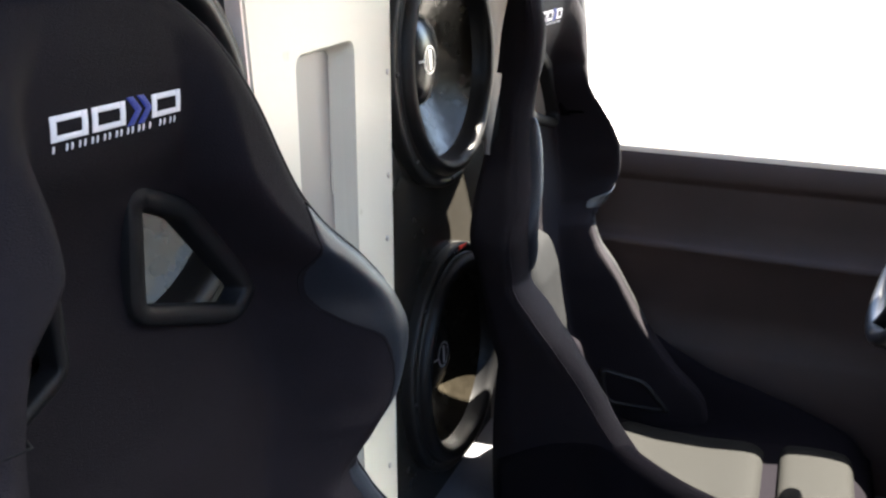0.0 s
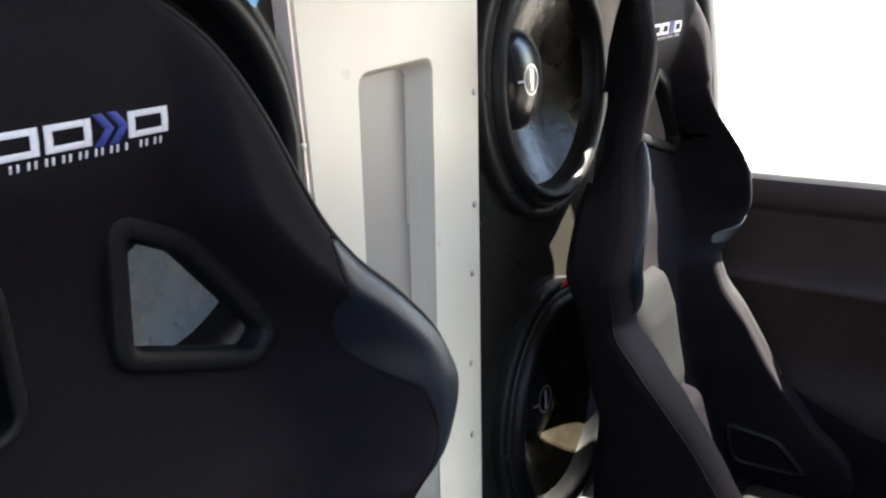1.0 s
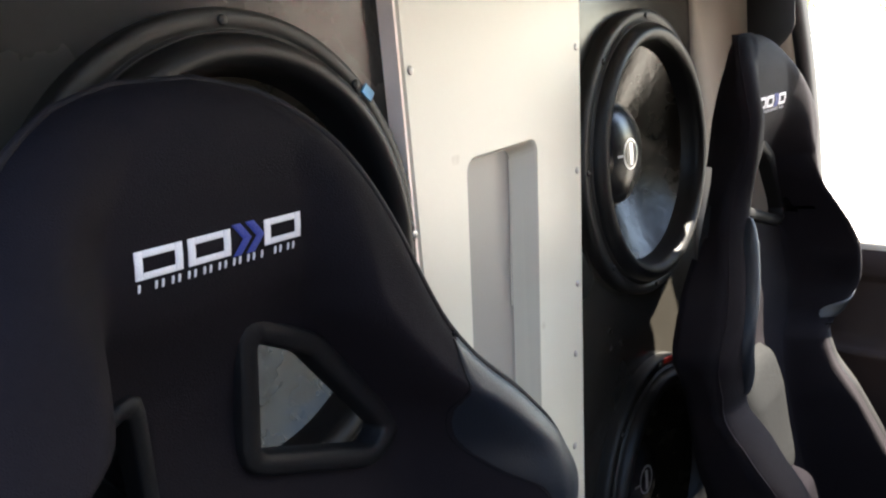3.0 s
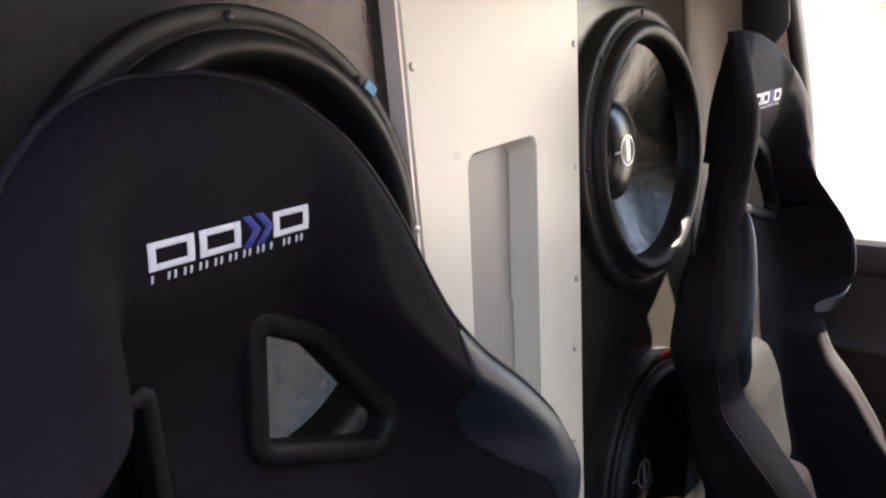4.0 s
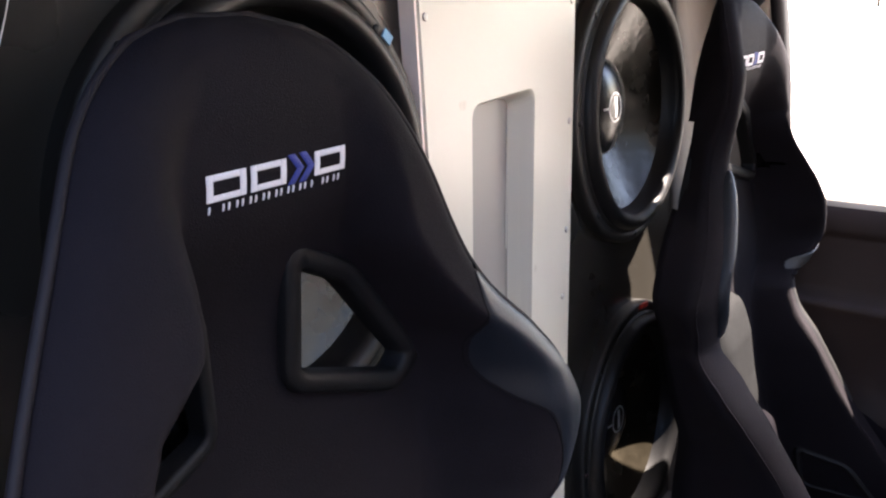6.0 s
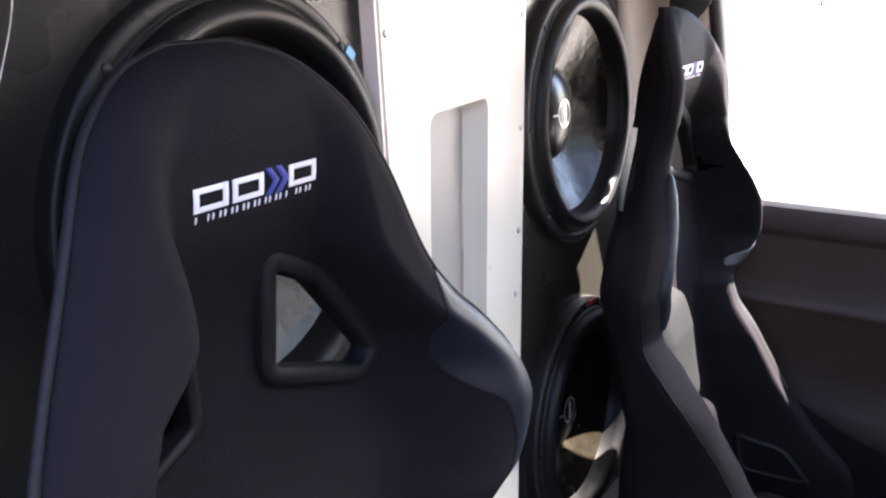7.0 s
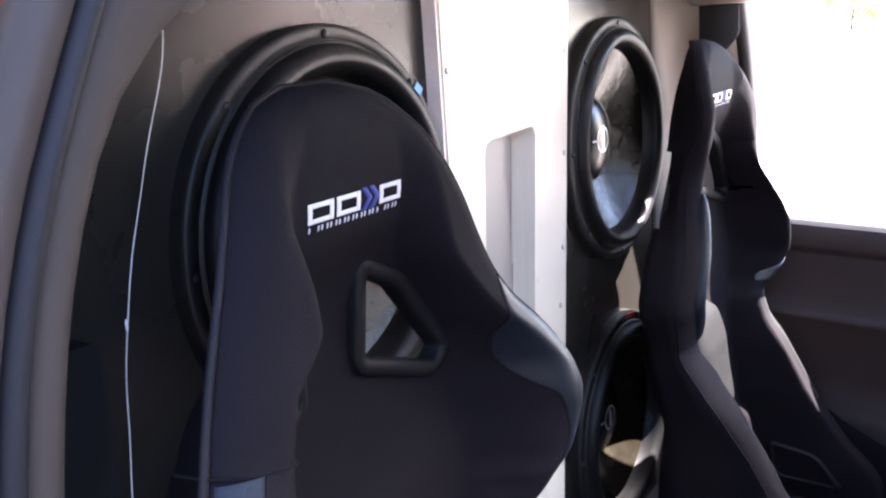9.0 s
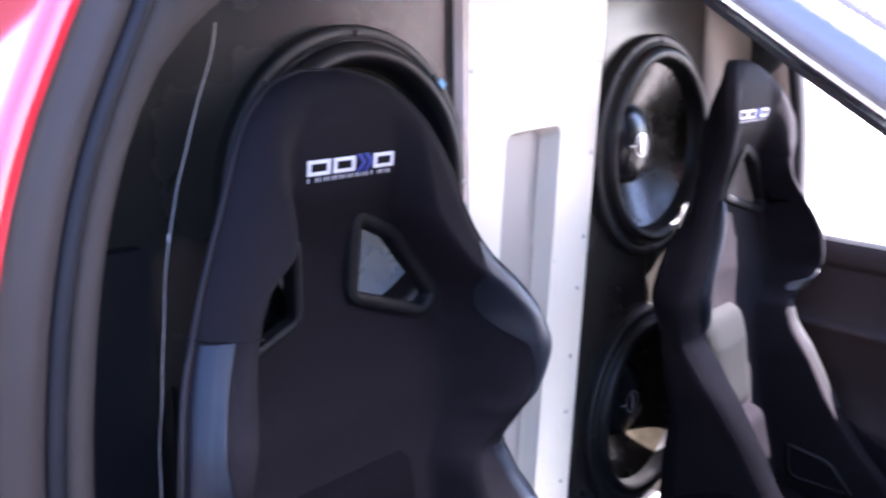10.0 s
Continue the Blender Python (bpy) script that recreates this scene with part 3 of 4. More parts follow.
PATCH = curve_at([(1.226, 0.210), (1.20, 0.210), (1.16, 0.213), (1.13, 0.221), (1.09, 0.245), (1.065, 0.268), (1.02, 0.274), (0.97, 0.258), (0.93, 0.236)], 1)


def patch_edge(z):
    """Inner edge of the vinyl shoulder patch."""
    return min(PATCH(z) + (0.0 if FULL["wings"] else 0.026), bw(z) - 0.004)


# base: distance ahead, half width, bolster height, cushion height
BASE = [(0.10, 0.246, 0.55, 0.50), (0.22, 0.252, 0.62, 0.47), (0.30, 0.256, 0.640, 0.445), (0.36, 0.260, 0.605, 0.437), (0.45, 0.264, 0.556, 0.435),
        (0.56, 0.266, 0.518, 0.44), (0.67, 0.264, 0.477, 0.447), (0.73, 0.258, 0.452, 0.442), (0.77, 0.245, 0.415, 0.41), (0.785, 0.225, 0.385, 0.38)]
sw, sb, sc = (curve_at(BASE, c) for c in range(1, 4))


def seat_base():
    rows = []
    for i in range(61):
        x = 0.10 + 0.685 * i / 60
        w, zb, zc = sw(x), sb(x), sc(x)
        wc = w - 0.03
        hr = []
        for k in range(25):
            y = wc * k / 24
            hr.append((y, zc + (zb - zc) * smooth01((y - 0.155) / (wc - 0.155))))
        ze = hr[-1][1]
        for a in (0.4, 0.8, 1.2, 1.5):
            hr.append((wc + 0.03 * math.sin(a), ze - 0.03 * (1 - math.cos(a))))
        hr += [(w - 0.004, 0.40), (w - 0.02, 0.345), (w - 0.05, 0.325), (0.1, 0.32)]
        rows.append([(x, y, z) for y, z in hr] + [(x, 0, 0.32)] + [(x, -y, z) for y, z in hr[:0:-1]])
    return loft(rows)


def inner_y(x, z):
    """How far from the middle the inner side of the hip bolster lies."""
    for k in range(60):
        y = 0.12 + k * 0.0022
        t = smooth01((y - 0.155) / (sw(x) - 0.03 - 0.155))
        if seat_front(y, z) >= x or sc(x) + (sb(x) - sc(x)) * t >= z:
            return y
    return 0.25


def pad(x_of, y0, y1, z0, z1, thick):
    """A soft cushion lying on a surface x_of(y, z)."""
    bm = bmesh.new()
    n, m = 26, 34
    grid = {}
    for i in range(n + 1):
        for j in range(m + 1):
            u, v = i / n, j / m
            y, z = y0 + (y1 - y0) * u, z0 + (z1 - z0) * v
            q = (abs(2 * u - 1) ** 6 + abs(2 * v - 1) ** 9) ** (1 / 5.0)
            p = math.sqrt(max(0.0, 1 - min(1, q) ** 5))
            grid[i, j] = bm.verts.new((x_of(y, z) - 0.006 + (thick + 0.006) * p, y, z))
    for i in range(n):
        for j in range(m):
            bm.faces.new((grid[i, j], grid[i + 1, j], grid[i + 1, j + 1], grid[i, j + 1]))
    return bm


def emblem(bm, shapes, y0, z0, size, thick):
    """Flat shapes of (u, v) outlines, laid on the head cushion."""
    for poly in shapes:
        # cut each outline's four sides finely, so that it follows the cushion
        (a, b, c, d) = [Vector(p) for p in poly]
        n, m = 5, 2
        top = [[None] * (m + 1) for _ in range(n + 1)]
        for i in range(n + 1):
            for j in range(m + 1):
                p = a.lerp(b, i / n).lerp(d.lerp(c, i / n), j / m)
                y, z = y0 + p.x * size[0], z0 + p.y * size[1]
                edge = i in (0, n) or j in (0, m)
                top[i][j] = bm.verts.new((seat_front(y, z) + (thick * 0.3 if edge else thick), y, z))
        for i in range(n):
            for j in range(m):
                bm.faces.new((top[i][j], top[i + 1][j], top[i + 1][j + 1], top[i][j + 1]))


def bar(u0, v0, u1, v1, lean_=0.0):
    return [(u0, v0), (u1, v0), (u1 + lean_, v1), (u0 + lean_, v1)]


def slim_shape(co):
    """The slimmer seat: uneven half widths, a shifted hollow and a flatter inner bolster."""
    x, y, z = co
    w = bw(z)
    wi = min(bi(z), 0.8 * w)
    left, mid, right = w + far_out(z), far_mid(z), w - far_cut(z)
    inl, inr = max(mid + 0.02, min(wi + mid, left - 0.045)), min(wi - 0.4 * mid, right - 0.03)
    t = max(-w, min(w, y))
    co.y = curve_at([(-w, -left), (-wi, -inl), (0.0, -mid), (wi, inr), (w, right)], 1)(t) + y - t
    if x > bk(z):
        co.x = bk(z) + (x - bk(z)) * (1 - far_flat(z) * smooth01((0.5 - y / w) / 0.6))


def lift_down(bm):
    """Set a part on the seat's base; the fuller bolster also stands out sideways."""
    for v in bm.verts:
        if v.co.y < 0 and FULL["near"]:
            w = bw(v.co.z)
            v.co.y -= (near_out(v.co.z) - FULL["wings"] * wing(v.co.z)) * smooth01((-v.co.y - 0.45 * w) / (0.5 * w))
        elif not FULL["near"]:
            slim_shape(v.co)
        v.co.z -= FLOOR
    return bm


def bucket_seat(x, y, label, pad_top, wings, slim, near, hip, shell, mark):
    FULL.update(wings=wings, slim=slim, near=near, hip=hip, shell=shell)
    seat = thing("bucket_seat", x, y, FLOOR, label, "car seat", "bucket seats")
    put = lambda name, bm, mat, lab="", up=seat: part(name, lift_down(bm), mat, up, lab)
    back = put("backrest", backrest(), MESH, "black fabric backrest with shoulder wings")
    for side in (-1, 1):
        put("harness_frame", harness_frame(side), PLASTIC, "matt black plastic harness opening rim")
        full = near and side < 0
        top = 1.204 if full else 1.224
        zs = [top - k * (top - 0.935) / 40 for k in range(41)]
        inner = (lambda z: min(bi(z) + 0.100, bw(z) - 0.15 * edge_r(z, -1) - 0.028)) if full else patch_edge
        if near or side > 0:
            put("bolster_patch", patch_on_back(inner, lambda z: bw(z) - (0.15 * edge_r(z, side) if full else 0.004), zs, 0.0022, side), VINYL, "smooth black vinyl shoulder patch")
        else:
            # a slim vinyl roll runs down the crest of the bolster
            crest = [(bb(z) - 0.006, edge_r(z, -1) - bw(z), z) for z in [1.185 - k * 0.255 / 40 for k in range(41)]]
            put("bolster_roll", tube(crest, lambda u: 0.003 + 0.024 * min(1.0, math.sqrt(6 * u), math.sqrt(1.8 * (1 - u))), 20), VINYL, "smooth black vinyl roll along the bolster")
        if near or side > 0:
            zs = [0.912 - k * 0.25 / 40 for k in range(41)]
            # the slimmer seat's band is sun on the cloth, painted as a paler strip
            wide = 0.046 if near else 0.056
            put("side_patch", patch_on_back(lambda z: bw(z) - wide, lambda z: bw(z) - (0.15 * edge_r(z, side) if full else 0.002), zs, 0.0015 if near else 0.003, side), VINYL if near else SUNLIT_EDGE)
        if not near and side > 0:
            # second painted spot of sun, low on the outer shoulder
            zs = [0.990 - k * 0.060 / 20 for k in range(21)]
            put("side_patch", patch_on_back(lambda z: bw(z) - 0.010 - 0.048 * smooth01((0.99 - z) / 0.045), lambda z: bw(z) - 0.002, zs, 0.0030, side), SUNLIT_EDGE)
            hem = [(surface(q, 0.921) + 0.0006, q, 0.921) for q in [bw(0.921) - 0.004 * k for k in range(14)]]
            put("seam", tube(hem, 0.0016, 6), SEAM)
        # lap belt opening in the hip bolster
        lap = [(0.208, 0.577), (0.221, 0.490), (0.374, 0.474), (0.314, 0.549)]
        cx, cz = 0.28, 0.52
        rows = []
        for (px, pz) in rounded(lap, 0.02, 3):
            qx, qz = cx + (px - cx) * 0.80, cz + (pz - cz) * 0.78
            ya, yb = inner_y(px, pz), inner_y(qx, qz)
            rows.append([(px, side * (ya + 0.01), pz), (px, side * (ya - 0.004), pz), (0.5 * (px + qx), side * (0.5 * (ya + yb) - 0.009), 0.5 * (pz + qz)), (qx, side * (yb - 0.006), qz), (qx, side * (yb + 0.004), qz)])
        rows.append(rows[0])
        put("lap_belt_frame", loft(rows, False), PLASTIC)
        if not near and side < 0:
            continue
        # sewn edge round the vinyl patch
        edge = [(surface(side * inner(z), z), side * inner(z), z) for z in [top + 0.002 - k * 0.27 / 40 for k in range(41)]]
        put("seam", tube(edge, 0.0008, 6), SEAM)
        if full:
            fold = [(surface(side * q, 1.206) + 0.0006, side * q, 1.211 - 0.2 * (bw(1.206) - q)) for q in [bw(1.206) - 0.005 * k for k in range(13)]]
        else:
            fold = [(surface(side * q, 1.228) + 0.0003, side * q, 1.228 + 0.05 * (bw(1.228) - q)) for q in [bw(1.228) - 0.0003 * k * k for k in range(8)]]
        put("seam", tube(fold, 0.0014, 6), SEAM)
    def cord(z, side):
        w = bw(z)
        r = edge_r(z, side)
        return (seat_front(side * (w - r), z) - r * 0.55 + 0.001, side * (w - r + r * 0.93), z)
    zs = [0.62 + k * (1.4635 - 0.62) / 70 for k in range(71)]
    put("piping", tube([cord(z, -1) for z in zs] + [cord(z, 1) for z in zs[::-1]], 0.0038 if near else 0.0013, 8), PIPING if near else MESH, "thin edge piping")
    if near:
        put("back_pad", pad(seat_front, -0.13, 0.13, 0.60, pad_top, 0.020), FABRIC, "loose black back cushion")
    else:
        put("back_pad", pad(seat_front, -0.155, 0.036, 0.70, pad_top, 0.034), PADGREY, "loose grey back cushion in the sun")
        put("lumbar_pad", pad(seat_front, -0.13, 0.06, 0.565, 0.695, 0.050), FABRIC, "small black cushion below the back cushion")
    put("seat_base", seat_base(), FABRIC, "black fabric seat base with thigh bolsters")
    put("seat_cushion", pad_flat(0.26, 0.74) if near else pad_flat(0.26, 0.575), FABRIC if near else CUSHION)
    if not near:
        put("thigh_cushion", pad_flat(0.60, 0.745), CUSHION, "front part of the seat cushion")
    for side in (-1, 1):
        put("side_bracket", box(0.16, 0.64, side * 0.215 - 0.004, side * 0.215 + 0.004, FLOOR + 0.02, 0.36, 0.002), SHELL)
        put("slide_rail", box(0.12, 0.70, side * 0.215 - 0.02, side * 0.215 + 0.02, FLOOR, FLOOR + 0.025, 0.003), SHELL)
    # embroidered mark: plain blocks and two arrowheads
    white = []
    sx, sz, y0, z0 = 0.1425, 0.0188, -0.0715 + mark, 1.3432
    for u0, u1 in ((0.0, 0.255), (0.285, 0.535), (0.75, 1.0)):
        du, dv = 0.042, 0.24
        white += [bar(u0, 0, u0 + du, 1), bar(u1 - du, 0, u1, 1), bar(u0 + du, 1 - dv, u1 - du, 1), bar(u0 + du, 0, u1 - du, dv)]
    for k in range(11):
        u = 0.012 + k * 0.0895
        white += [bar(u, -0.43, u + 0.013, -0.14), bar(u + 0.036, -0.43, u + 0.049, -0.14)]
    for k in range(3):
        bm = bmesh.new()
        emblem(bm, white[4 * k:4 * k + 4], y0, z0, (sx, sz), 0.0014)
        put("emblem_block", bm, THREAD_WHITE, "white embroidered block", back)
    for k in range(11):
        bm = bmesh.new()
        emblem(bm, white[12 + 2 * k:(13 if k in (0, 8) else 14) + 2 * k], y0, z0, (sx, sz), 0.0012)
        put("emblem_bar", bm, THREAD_WHITE, "small white embroidered bar", back)
    for u in (0.545, 0.63):
        bm = bmesh.new()
        emblem(bm, [[(u, 1.1), (u + 0.055, 1.1), (u + 0.12, 0.5), (u + 0.065, 0.5)], [(u + 0.065, 0.5), (u + 0.12, 0.5), (u + 0.055, -0.1), (u, -0.1)]], y0, z0, (sx, sz), 0.0016)
        put("arrowhead", bm, THREAD_BLUE, "blue embroidered arrowhead", back)
    return seat


def pad_flat(x0, x1):
    bm = pad(lambda a, b: 0.0, -0.15, 0.15, x0, x1, 0.02)
    for v in bm.verts:
        x, y, z = v.co
        v.co = Vector((z, y, sc(z) + x))
    return bm


bucket_seat(0.0, -0.028, "black fabric racing bucket seat with vinyl patches and white emblem", 0.935, 0.022, 0.0, 0.056, 0.0, 0.0, 0.008)
bucket_seat(0.033, 1.095, "black fabric racing bucket seat beside the closed door", 0.932, 0.0, 0.008, 0.0, 0.012, 0.75, 0.0)


# ---- near pillar and door opening ----
def near_y(z):
    return MID - half(z)


def pillar_strip(name, prof, mat, parent, z0=0.2, z1=1.79, label="", extra=None, sign=-1):
    """A strip up the pillar: prof of (x, inset) points; inset grows into the cabin."""
    rows = []
    for i in range(41):
        z = z0 + (z1 - z0) * i / 40
        row = []
        for x, d in prof:
            if extra:
                x, d = extra(x, d, z)
            y = MID + sign * (half(z) - d)
            row.append((x, y, z))
        rows.append(row)
    return part(name, loft(rows, False), mat, parent, label)


def widen(x, d, z):
    g = curve_at([(0.2, 0.0), (1.36, 0.0), (1.44, 0.003), (1.48, 0.01), (1.51, 0.025), (1.54, 0.05), (1.60, 0.09), (1.80, 0.12)], 1)(z)
    return (x, d + g * (1 if d > 0.03 else 0))


near_pillar = thing("door_pillar", 0.1, MID - 0.95, 0.2, "tan trimmed door pillar with painted jamb and black weather seal", "pillar", kind="structure")


def under(ob, parent):
    ob.parent = parent
    ob.matrix_parent_inverse = Matrix.Translation(-Vector(parent.location))
    return ob


def strip(name, prof, mat, label="", extra=None, parent=near_pillar, sign=-1, z0=0.2, z1=1.79):
    return under(pillar_strip(name, prof, mat, None, z0, z1, label, extra, sign), parent)


strip("outer_skin", [(-0.30, -0.085), (0.12, -0.085), (0.145, -0.083), (0.152, -0.076), (0.150, -0.06)], RED, "red painted outer skin")
strip("jamb", [(0.150, -0.062), (0.146, -0.05), (0.150, -0.046), (0.158, -0.030), (0.160, -0.016), (0.152, -0.010)], JAMB)
strip("weather_seal", [(0.150, -0.011), (0.160, -0.010), (0.166, -0.004), (0.165, 0.003), (0.158, 0.008), (0.150, 0.008)], SEAL)
strip("inner_trim", [(0.150, 0.007), (0.158, 0.011), (0.160, 0.026), (0.154, 0.036), (0.135, 0.046), (0.09, 0.052), (-0.01, 0.054)], TRIM, "tan plastic pillar trim with shade put into its colour", widen)

side_trim = thing("side_trim", 0.0, -0.33, SHELF, "dark lower trim panel beside the speaker baffle", "trim", kind="structure")
rows = [[(x, y, z) for y, z in ((-0.43, SHELF), (-0.245, SHELF), (-0.226, 1.250), (-0.234, 1.262), (-0.43, 1.266))] for x in (-0.017, 0.006, 0.010)]
under(part("panel", loft(rows), DASH, smooth=False), side_trim)

# far pillar, belt, door
far_pillar = thing("door_pillar", 0.1, MID + 0.95, 0.2, "tan trimmed door pillar behind the driver seat", "pillar", kind="structure")
def fixed_edge(x, d, z):
    """Keep the trim's inner end upright beside the baffle."""
    return (x, half(z) + MID - 1.243) if d == 0.30 else (x, min(d, half(z) + MID - 1.252))


strip("inner_trim", [(-0.034, 0.30), (-0.012, 0.30), (-0.011, 0.10), (0.0, 0.07), (0.03, 0.045), (0.10, 0.036), (0.128, 0.03), (0.134, 0.02), (0.134, -0.02)], TAN, "tan plastic pillar trim", fixed_edge, far_pillar, 1)
strip("weather_seal", [(0.130, 0.022), (0.140, 0.026), (0.152, 0.020), (0.156, 0.008), (0.154, -0.03)], SEAL, "", None, far_pillar, 1)
strip("outer_skin", [(-0.30, -0.07), (0.10, -0.07), (0.12, -0.03)], RED, "", None, far_pillar, 1)

belt = thing("seat_belt", 0.08, 1.36, 1.50, "black seat belt hanging from a tan guide on the pillar", "seat belt")
rows = []
for i in range(49):
    t = i / 48
    z = 1.545 - 0.27 * t
    y = 1.308 + 0.15 * smooth01((t - 0.4) / 1.5) + 0.004 * math.sin(t * 5)
    tw = 0.12 * math.sin(t * 4)
    cx = 0.110 - 0.03 * smooth01((t - 0.25) * 3.0)
    wv = 0.042 - 0.030 * smooth01((t - 0.25) * 3.0)
    rows.append([(cx - wv * math.cos(tw), y - wv * math.sin(tw), z), (cx, y - 0.003, z), (cx + wv * math.cos(tw), y + wv * math.sin(tw), z),
                 (cx + wv * math.cos(tw), y + wv * math.sin(tw) + 0.002, z), (cx, y, z), (cx - wv * math.cos(tw), y - wv * math.sin(tw) + 0.002, z)])
under(part("webbing", loft(rows), BELT), belt)
bm = box(0.05, 0.185, 1.272, 1.335, 1.532, 1.60, 0.016, 3)
under(part("guide_cover", bm, TAN, None, "tan plastic belt guide cover"), belt)

thread_pts = [(0.03, -0.124, 1.545), (0.03, -0.133, 1.50), (0.03, -0.175, 1.39), (0.03, -0.211, 1.272), (0.03, -0.223, 1.20), (0.03, -0.232, 1.119), (0.03, -0.246, 1.0), (0.028, -0.252, 0.85), (0.02, -0.255, 0.62), (0.015, -0.255, 0.41)]
thread = thing("loose_thread", 0.02, -0.2, SHELF, "thin pale thread hanging down the baffle with a small knot", "thread")
ty, tx = curve_at([(z, y) for x, y, z in thread_pts], 1), curve_at([(z, x) for x, y, z in thread_pts], 1)
dense = [(tx(z), ty(z) + 0.0006 * math.sin(z * 60), z) for z in [1.522 - 1.112 * k / 90 for k in range(91)]]
under(part("strand", tube(dense, 0.0005, 6), THREAD), thread)
bm = bmesh.new()
bmesh.ops.create_icosphere(bm, subdivisions=2, radius=1)
for v in bm.verts:
    v.co = Vector((0.03 + v.co.x * 0.0013, -0.211 + v.co.y * 0.0014, 1.274 + v.co.z * 0.006))
under(part("knot", bm, THREAD), thread)


lint = thing("lint_fleck", 0.1965, -0.191, 1.3255, "tiny pale lint fleck on the black seat bolster", "lint")
bits = bmesh.new()
rng = random.Random(5)
for k in range(7):
    c = Vector((rng.uniform(-0.0004, 0.0006), rng.uniform(-0.0035, 0.0035), rng.uniform(-0.006, 0.005)))
    b = bmesh.ops.create_icosphere(bits, subdivisions=1, radius=rng.uniform(0.0005, 0.0010))
    for v in b["verts"]:
        v.co += c
part("fibre", bits, LINT, lint)


# far door with its panel and window
def far_y(z):
    return MID + half(z)


door = thing("door_1", 0.16, MID + 0.95, 0.24, "closed car door with dark moulded trim and open bright window", "car door", kind="structure")
def sill(x):
    return 1.038 - 0.055 * (x - 0.2)


PANEL = [(0.0, 0.0), (-0.006, 0.012), (-0.022, 0.024), (-0.055, 0.030), (-0.068, 0.028), (-0.073, 0.021), (-0.080, 0.022), (-0.13, 0.026), (-0.18, 0.029), (-0.206, 0.030),
         (-0.212, 0.044), (-0.217, 0.052), (-0.224, 0.053), (-0.232, 0.049), (-0.25, 0.044), (-0.30, 0.036), (-0.36, 0.034), (-0.43, 0.034), (-0.445, 0.05), (-0.46, 0.06), (-0.60, 0.066), (-0.75, 0.06), (-0.78, 0.03)]
rows = []
for i in range(41):
    x = 0.135 + 1.2 * i / 40
    swell = 0.014 * math.sin(math.pi * min(1, max(0, (x - 0.2) / 1.0)))
    rows.append([(x, far_y(sill(x)) - d - (swell if dz < -0.205 else 0), sill(x) + dz) for dz, d in PANEL])
under(part("door_panel", loft(rows, False), DOORTRIM, None, "dark brown-black moulded door trim with a ledge"), door)
rows = []
for i in range(41):
    x = 0.135 + 1.2 * i / 40
    z = sill(x)
    y = far_y(z)
    rows.append([(x, y - 0.016, z - 0.019), (x, y - 0.017, z - 0.004), (x, y - 0.010, z + 0.006), (x, y + 0.0, z + 0.009), (x, y + 0.03, z + 0.008), (x, y + 0.05, z - 0.01), (x, y + 0.055, z - 0.75)])
under(part("window_sill", loft(rows, False), SILL, None, "window sill strip with sunlight painted into its pale colour"), door)
rows = []
for i in range(30):
    t = i / 29
    x = 0.15 + 1.2 * t
    z, zt = min(rail_z(x) - 0.045, 1.61), rail_z(x) + 0.005
    y, yt = far_y(z), far_y(zt)
    rows.append([(x, yt - 0.02, zt), (x, y - 0.014, z), (x, y + 0.02, z - 0.004), (x, yt + 0.035, zt)])
under(part("upper_frame", loft(rows, True), SEAL, None, "black window frame"), door)
under(part("outer_skin", box(0.14, 1.35, far_y(0.8) + 0.03, far_y(0.8) + 0.05, 0.25, 1.0), RED), door)

# dash, front bulkhead, windshield
dash = thing("dashboard", 1.25, MID, 0.6, "dark dashboard under the windshield", "dashboard", kind="structure")
rows = []
for k in range(9):
    y = MID - 0.95 + 1.9 * k / 8
    rows.append([(1.06, y, 0.56), (0.99, y, 0.66), (0.965, y, 0.80), (0.985, y, 0.90), (1.06, y, 0.955), (1.2, y, 0.975), (1.7, y, 0.98), (1.75, y, 0.6), (1.75, y, 0.2), (1.5, y, 0.26)])
under(part("dash_body", loft(rows), DASH), dash)

wheel = thing("steering_wheel", 0.85, 1.10, 0.955, "dark steering wheel in front of the driver seat", "steering wheel")
ring = [(0.0, 0.182 * math.cos(a), 0.182 * math.sin(a)) for a in [k * math.tau / 64 for k in range(64)]]
part("rim", tube(ring, 0.0155, 12, True), WHEELMAT, wheel)
part("hub", turned([(0.03, 0.0), (0.035, 0.04), (0.03, 0.06), (0.0, 0.062), (-0.02, 0.05), (-0.025, 0.0005)], 32), PLASTIC, wheel)
for a in (0, 2.2, -2.2):
    part("spoke", tube([(0.015, 0.05 * math.sin(a), -0.05 * math.cos(a)), (0.0, 0.18 * math.sin(a), -0.18 * math.cos(a))], 0.012, 8), PLASTIC, wheel)
part("column", tube([(0.02, 0, 0), (0.28, 0, 0)], 0.035, 16), PLASTIC, wheel)
wheel.rotation_euler = (0, radians(24), 0)


# roof rails and windshield posts on both sides
def rail_points(sign):
    pts = []
    for x, z, d in ((-0.42, 1.80, 0.0), (0.05, 1.79, 0.0), (0.25, 1.765, 0.0), (0.40, 1.715, 0.0), (0.60, 1.605, 0.0), (0.72, 1.532, 0.005), (0.80, 1.485, 0.01), (0.92, 1.415, 0.012), (1.10, 1.29, 0.012), (1.30, 1.15, 0.012), (1.52, 1.0, 0.01)):
        pts.append((x, MID + sign * (half(z) + d), z))
    return pts


